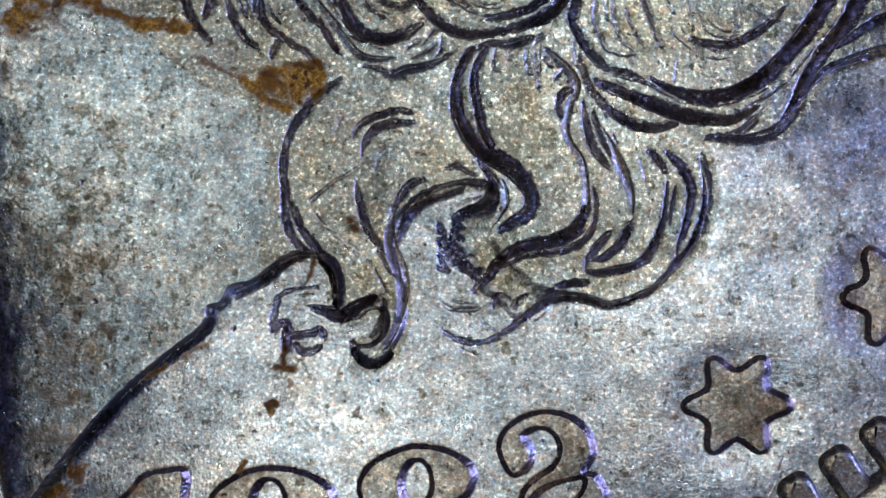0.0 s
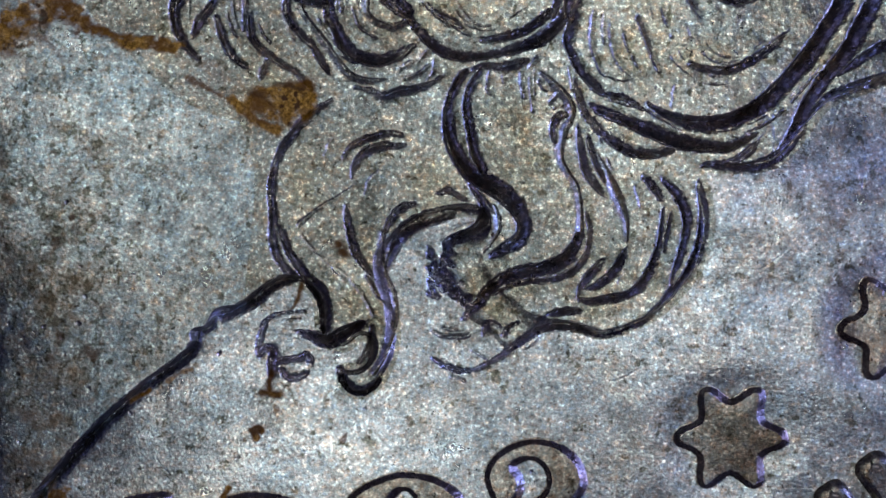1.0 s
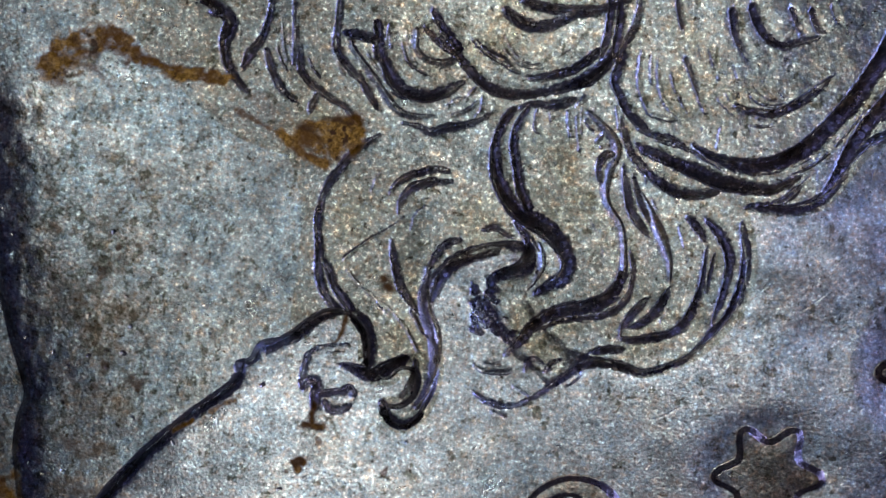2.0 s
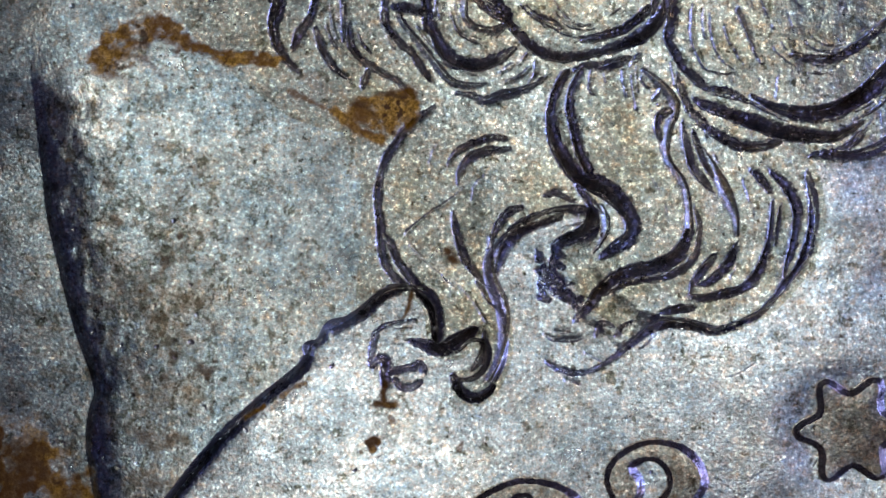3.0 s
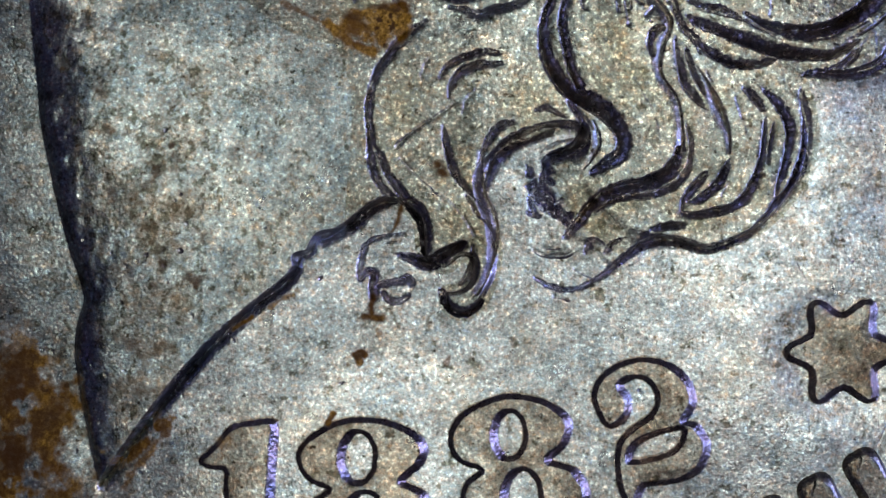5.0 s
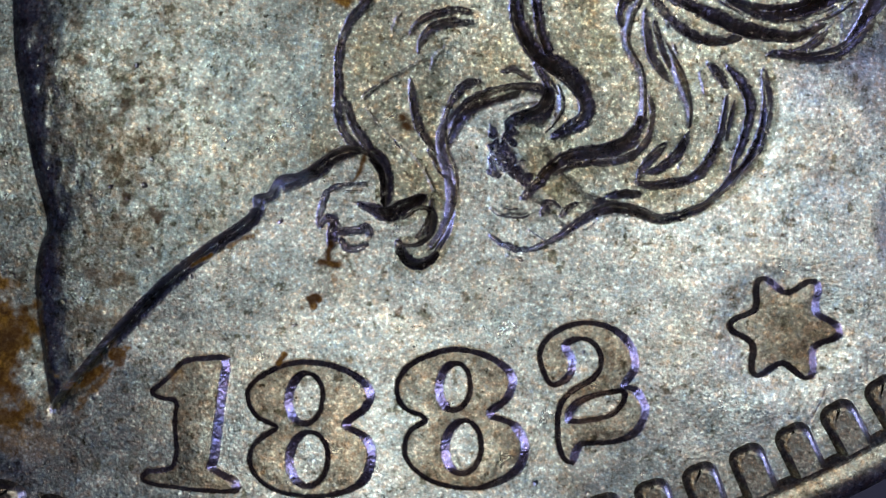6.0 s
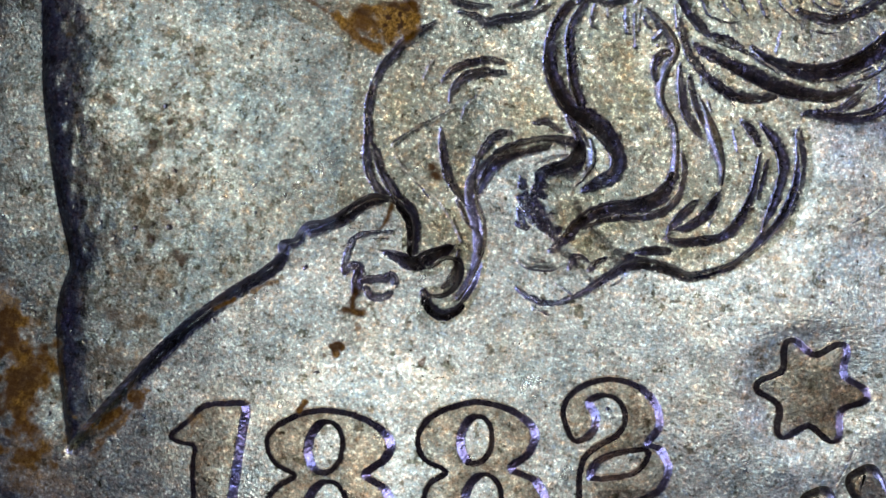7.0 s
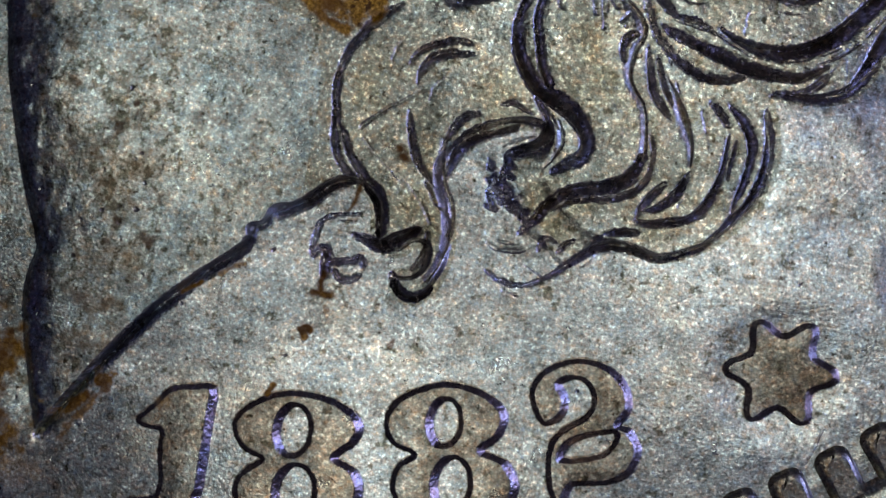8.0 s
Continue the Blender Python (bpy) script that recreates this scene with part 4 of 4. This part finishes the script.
scratch([(-3.42, -9.18), (-2.81, -9.72), (-2.27, -10.19), (-1.86, -10.51), (-1.28, -11.02)], 0.022, 0.59)
scratch([(-3.46, -10.83), (-2.81, -10.53), (-2.18, -10.22)], 0.026, 0.59)
scratch([(-1.03, -9.7), (-1.14, -10.29), (-1.23, -10.85)], 0.026, 0.59)
scratch([(-2.47, -11.14), (-2.48, -11.81), (-2.48, -12.53)], 0.022, 0.57)
scratch([(-1.39, -11.68), (-1.3, -12.17), (-1.33, -12.71), (-1.32, -13.38)], 0.026, 0.59)
scratch([(-0.96, -9.48), (-0.46, -9.71), (-0.06, -9.93)], 0.026, 0.62)
scratch([(-2.49, -8.62), (-2.22, -8.64), (-2.04, -8.75)], 0.031, 0.69)
scratch([(-2.27, -9.62), (-1.95, -9.56)], 0.031, 0.69)
scratch([(-1.63, -8.94), (-1.59, -9.1)], 0.026, 0.64)
scratch([(-3.62, -9.47), (-3.37, -9.2)], 0.026, 0.64)
scratch([(-0.4, -11.68), (-0.2, -11.93)], 0.031, 0.64)
scratch([(-3.21, -11.76), (-2.63, -11.99), (-2, -12.17)], 0.026, 0.57)
scratch([(0.79, -8.91), (0.82, -9.18), (0.76, -9.53)], 0.026, 0.76)
scratch([(0.84, -10.38), (0.91, -10.56)], 0.031, 0.82)

# dark nicks, in colour only: all over, thickest on the throat
for k in range(460):
    x, y = random.uniform(X0, X1), random.uniform(Y0, Y1)
    if k % 3 == 0:
        x, y = random.gauss(-2.0, 1.1), random.gauss(-10.8, 1.6)
    turn, run = random.choice((0.6, -0.8, 1.5, random.uniform(0, 3.1))) + random.gauss(0, 0.3), random.choice((0.07, 0.12, 0.18, 0.28, 0.45))
    dx, dy = math.cos(turn) * run, math.sin(turn) * run
    deposit([(x, y), (x + dx * 0.5 - dy * 0.08, y + dy * 0.5 + dx * 0.08), (x + dx, y + dy)], random.uniform(0.05, 0.085), random.uniform(0.7, 1.0), patina, 0.7, crumbs)

# dark pit-sized spots, in colour only
for k in range(130):
    x, y = random.uniform(X0, X1), random.uniform(Y0, Y1)
    if k % 2 == 0:
        x, y = random.gauss(-1.9, 1.2), random.gauss(-11.0, 1.9)
    deposit([(x, y), (x + random.uniform(-0.05, 0.05), y + random.uniform(-0.05, 0.05))], random.uniform(0.07, 0.15), 1.0, patina, 0.7, crumbs)

# mottled tarnish, in swarms of small dark flecks
swarm = 0.35 + 0.9 * np.exp(-((GX + 2.3) / 1.1) ** 2 - ((GY + 11.8) / 2.6) ** 2) + 0.35 * rough_cloud(2.2, 141) - 0.5 * np.exp(-((GX - 0.1) / 1.0) ** 2 - ((GY + 9.9) / 1.4) ** 2)
fleck = 0.62 * lattice(0.19, 131) + 0.26 * lattice(0.08, 132) + 0.12 * crumbs
patina = np.maximum(patina, smooth((fleck - 0.80 + 0.085 * swarm) / 0.05) * smooth(swarm / 0.4))

# ragged brighter patches in the base colour
bright_patch = np.zeros(GX.shape)
bright = 0.5 + 1.2 * (rough_cloud(0.3, 151) - 0.5) + 0.6 * (fine_torn - 0.5)
deposit([(-3.4, -8.3), (-3.15, -8.6), (-2.95, -9.0)], 0.95, 1.0, bright_patch, 1.6, bright)
deposit([(-2.8, -9.2), (-2.4, -9.9), (-1.9, -11.2)], 1.2, 0.4, bright_patch, 1.8, bright)
deposit([(0.7, -12.7), (0.1, -13.1), (-0.8, -14.0), (-1.4, -14.7)], 0.9, 0.55, bright_patch, 1.8, bright)
# The last two are highlights on the field, painted into the colour.
deposit([(8.4, -11.2), (8.9, -10.4), (9.0, -9.9)], 1.1, 0.5, bright_patch, 1.8, bright)
deposit([(0.8, -14.2), (2.2, -13.9)], 0.9, 0.4, bright_patch, 1.8, bright)

# which strand of hair, or the neck, each spot belongs to
STRANDS = [
    ("neck", [(-2.74, -8.64), (-1.04, -9.44), (0.3, -10.07), (-0.59, -11.59), (-2.11, -13.55), (-2.83, -11.14), (-3, -9.62)]),
    ("hair_lock", [(1.82, -9.18), (1.59, -10.07), (2, -10.96), (2.35, -11.68), (2.98, -12.03), (2.89, -12.75)]),
    ("hair_lock", [(2.62, -10.34), (2.8, -9.71), (3.51, -9.44), (4.32, -9.89)]),
    ("hair_lock", [(2.53, -8.55), (3.34, -8.46), (3.69, -9.09)]),
    ("hair_lock", [(5.03, -8.19), (4.85, -9.09), (5.57, -9.8), (5.66, -10.52), (4.85, -10.87), (4.23, -11.32)]),
    ("hair_lock", [(5.92, -8.73), (6.28, -9.98), (6.42, -10.61), (5.92, -11.32), (5.21, -11.59), (4.41, -12.21)]),
    ("hair_lock", [(6.37, -8.64), (7.09, -9.71), (7.26, -10.78), (6.64, -11.41), (5.84, -11.77)]),
    ("hair_lock", [(7.62, -9.53), (8.02, -10.07), (7.89, -10.78), (7.26, -11.5)]),
    ("hair_lock", [(-0.13, -6.41), (-0.21, -7.13), (0.34, -7.77)]),
    ("hair_lock", [(0.96, -6.41), (1.06, -7.31), (1.69, -7.94)]),
    ("hair_lock", [(1.64, -6.59), (2.14, -7.53), (3.14, -8.03)]),
    ("hair_lock", [(2.5, -6.49), (2.77, -7.4)]),
    ("hair_lock", [(3.67, -6.49), (4.3, -7.21), (5.2, -6.67)]),
    ("hair_lock", [(6.46, -6.94), (6.91, -7.74), (8.07, -7.83), (9.05, -6.93)]),
    ("hair_lock", [(6.28, -8.33), (7.09, -8.73), (8.07, -8.68), (8.96, -8.28)]),
    ("hair_lock", [(8.25, -9.05), (9.17, -8.84), (9.68, -8.15), (10.38, -7.44)]),
]
best = np.full(GX.shape, 1e9)
label = np.zeros(GX.shape, int)
whole = (slice(None), slice(None))
for k, (kind, points) in enumerate(STRANDS):
    line = np.array(points)
    for a, b in zip(line, line[1:]):
        d = segment_distance(whole, a, b)[0]
        nearer = d < best
        best[nearer], label[nearer] = d[nearer], k + 1
label[away < -0.10] = 0
for k, (kind, word, mask) in enumerate(FORMS):
    label[mask] = 100 + k

# the hair is worn uneven between its cuts
aside = np.full(GX.shape, 1e9)
line = np.array(STRANDS[0][1])
for a, b in zip(line, line[1:]):
    aside = np.minimum(aside, segment_distance(whole, a, b)[0])
hair = smooth((aside - best) / 0.6) * smooth(away / 0.2)
height += hair * ((rough_cloud(0.42, 71) - 0.5) * 0.035 + (rough_cloud(0.16, 81) - 0.5) * 0.01)

radius = np.hypot(GX, GY)
height *= smooth((18.05 - radius) / 0.3)
# steep walls kept their struck polish, where the open surface is pitted by wear
# The same steepness mask carries the violet shade tint of silver().
sheltered = smooth((np.hypot(*np.gradient(height, STEP)) - 0.35) / 0.6) * (1 - 0.9 * smooth((1.4 - slope) / 0.6))
cell = label[:-1, :-1].copy()
cell[radius[:-1, :-1] > 18.42] = -1
index = np.arange(GX.size).reshape(GX.shape)
quads = np.stack([index[:-1, :-1], index[:-1, 1:], index[1:, 1:], index[1:, :-1]], -1)
COORDS = np.stack([GX, GY, height], -1).reshape(-1, 3) * MM


def surface_part(name, value, material, text=""):
    """The stretch of the struck surface that carries one label, as a mesh of its own."""
    faces = quads[cell == value]
    if not len(faces):
        return None
    used, local = np.unique(faces, return_inverse=True)
    local = local.reshape(-1)
    mesh = bpy.data.meshes.new(name)
    mesh.vertices.add(len(used))
    mesh.vertices.foreach_set("co", COORDS[used].ravel().astype(np.float32))
    mesh.loops.add(len(local))
    mesh.loops.foreach_set("vertex_index", local.astype(np.int32))
    mesh.polygons.add(len(faces))
    mesh.polygons.foreach_set("loop_start", np.arange(0, len(local), 4, dtype=np.int32))
    mesh.polygons.foreach_set("use_smooth", np.ones(len(faces), bool))
    for key, layer in (("stain", stain), ("grime", grime), ("patina", patina), ("bright_patch", bright_patch), ("sheltered", sheltered)):
        mesh.attributes.new(key, "FLOAT", "POINT").data.foreach_set("value", layer.ravel()[used].astype(np.float32))
    mesh.update(calc_edges=True)
    mesh.set_sharp_from_angle(angle=radians(40))
    mesh.materials.append(material)
    ob = new(name, mesh)
    ob.parent = coin
    return tagged(ob, text)


surface_part("field", 0, FIELD_SILVER, "flat bluish toned silver field with fine scratches")
for k, (kind, points) in enumerate(STRANDS):
    if kind == "neck":
        surface_part(kind, k + 1, NECK_SILVER, "smooth raised neck with brown specks and scratches")
    else:
        surface_part(kind, k + 1, HAIR_SILVER, "raised engraved lock of wavy hair")
for k, (kind, word, mask) in enumerate(FORMS):
    text = "raised numeral %s of the date" % word if word else "raised six-pointed star"
    surface_part(kind, 100 + k, RAISED_SILVER, text)


# ---- rim, edge and denticles ----
def part(name, bm, material, parent, text=""):
    mesh = bpy.data.meshes.new(name)
    bm.to_mesh(mesh)
    bm.free()
    mesh.materials.append(material)
    ob = new(name, mesh)
    ob.parent = parent
    return tagged(ob, text)


def turned(profile, count=240):
    bm = bmesh.new()
    rings = []
    for r, z in profile:
        rings.append([bm.verts.new((r * MM * math.cos(2 * math.pi * k / count), r * MM * math.sin(2 * math.pi * k / count), z * MM)) for k in range(count)])
    for a, b in zip(rings, rings[1:]):
        for k in range(count):
            f = bm.faces.new((a[k], b[k], b[(k + 1) % count], a[(k + 1) % count]))
            f.smooth = True
    return bm


part("rim", turned([(18.3, -0.02), (18.42, 0.16), (18.55, 0.24), (18.85, 0.24), (19.0, 0.16), (19.05, 0.0), (19.05, -2.0), (18.9, -2.15), (18.0, -2.15)]),
     RAISED_SILVER, coin, "plain raised rim with a rounded worn edge")
bm = turned([(18.35, -2.1), (18.35, -0.06), (17.9, -0.9), (0.01, -0.9)], 120)
part("core", bm, FIELD_SILVER, coin)
bm = turned([(18.1, -2.1), (0.01, -2.1)], 120)
bmesh.ops.reverse_faces(bm, faces=list(bm.faces))
part("back", bm, FIELD_SILVER, coin)


def denticle_mesh():
    """A short bar with a rounded inner end and sloping sides, pointing from the rim to the middle."""
    bm = bmesh.new()
    rings = []
    for grow, z in ((0.05, -0.05), (0.02, 0.04), (-0.03, 0.11), (-0.09, 0.135)):
        half, tip, r = 0.27 + grow, 17.6 - grow, 0.21
        pts = [(18.45, -half)]
        pts += [(tip + r - r * math.sin(a), -half + r - r * math.cos(a)) for a in (0, 0.4, 0.8, 1.2, 1.57)]
        pts += [(x, -y) for x, y in reversed(pts)]
        rings.append([bm.verts.new((x * MM, y * MM, z * MM)) for x, y in pts])
    for a, b in zip(rings, rings[1:]):
        n = len(a)
        for k in range(n):
            f = bm.faces.new((a[k], a[(k + 1) % n], b[(k + 1) % n], b[k]))
            f.smooth = True
    bm.faces.new(rings[-1])
    bmesh.ops.recalc_face_normals(bm, faces=list(bm.faces))
    return bm


first = part("denticle", denticle_mesh(), RAISED_SILVER, coin)
COUNT = 137
first.rotation_euler.z = radians(-67.1)
for k in range(1, COUNT):
    ob = new("denticle", first.data)
    ob.parent = coin
    ob.rotation_euler.z = radians(-67.1 + 360 / COUNT * k)


# ---- the coin is slid and tilted by small amounts under the lens ----
def motions():
    walk(coin, [
        (0, pose(-3.393 * MM, 11.311 * MM, -0.535 * MM, -0.506, 2.167, -2.328)),
        (0.5, pose(-3.380 * MM, 11.057 * MM, -0.202 * MM, -0.638, 1.979, -2.576)),
        (1, pose(-3.389 * MM, 10.947 * MM, -0.171 * MM, -0.293, 1.772, -3.134)),
        (1.5, pose(-3.082 * MM, 10.854 * MM, 0.223 * MM, 1.435, 1.616, -4.572)),
        (2, pose(-2.463 * MM, 10.430 * MM, -0.182 * MM, 0.004, 2.313, -4.253)),
        (2.2, pose(-2.312 * MM, 10.576 * MM, -0.238 * MM, -0.001, 2.743, -3.711)),
        (3.3, pose(-2.131 * MM, 10.751 * MM, -0.210 * MM, -1.098, -0.040, 0.055)),
        (3.5, pose(-2.115 * MM, 10.763 * MM, -0.217 * MM, -1.082, -0.183, 0.197)),
        (4, pose(-1.966 * MM, 11.176 * MM, -0.181 * MM, -1.977, -0.006, 0.471)),
        (4.5, pose(-1.944 * MM, 11.339 * MM, -0.027 * MM, -0.174, -0.016, -0.022)),
        (5, pose(-2.115 * MM, 12.140 * MM, -0.383 * MM, -1.560, -0.553, -1.546)),
        (5.2, pose(-2.103 * MM, 12.406 * MM, -0.337 * MM, -1.435, -0.595, -1.923)),
        (6.3, pose(-1.651 * MM, 13.087 * MM, -0.243 * MM, 1.062, 0.557, -6.568)),
        (6.5, pose(-1.197 * MM, 12.962 * MM, -0.241 * MM, 0.978, 0.789, -6.850)),
        (7, pose(-1.126 * MM, 12.265 * MM, -0.122 * MM, 0.401, -0.204, -7.235)),
        (7.5, pose(-1.402 * MM, 12.521 * MM, -0.132 * MM, -0.190, 0.311, -7.209)),
        (8, pose(-1.645 * MM, 12.549 * MM, -0.057 * MM, 0.272, 0.312, -7.146)),
    ])


motions()
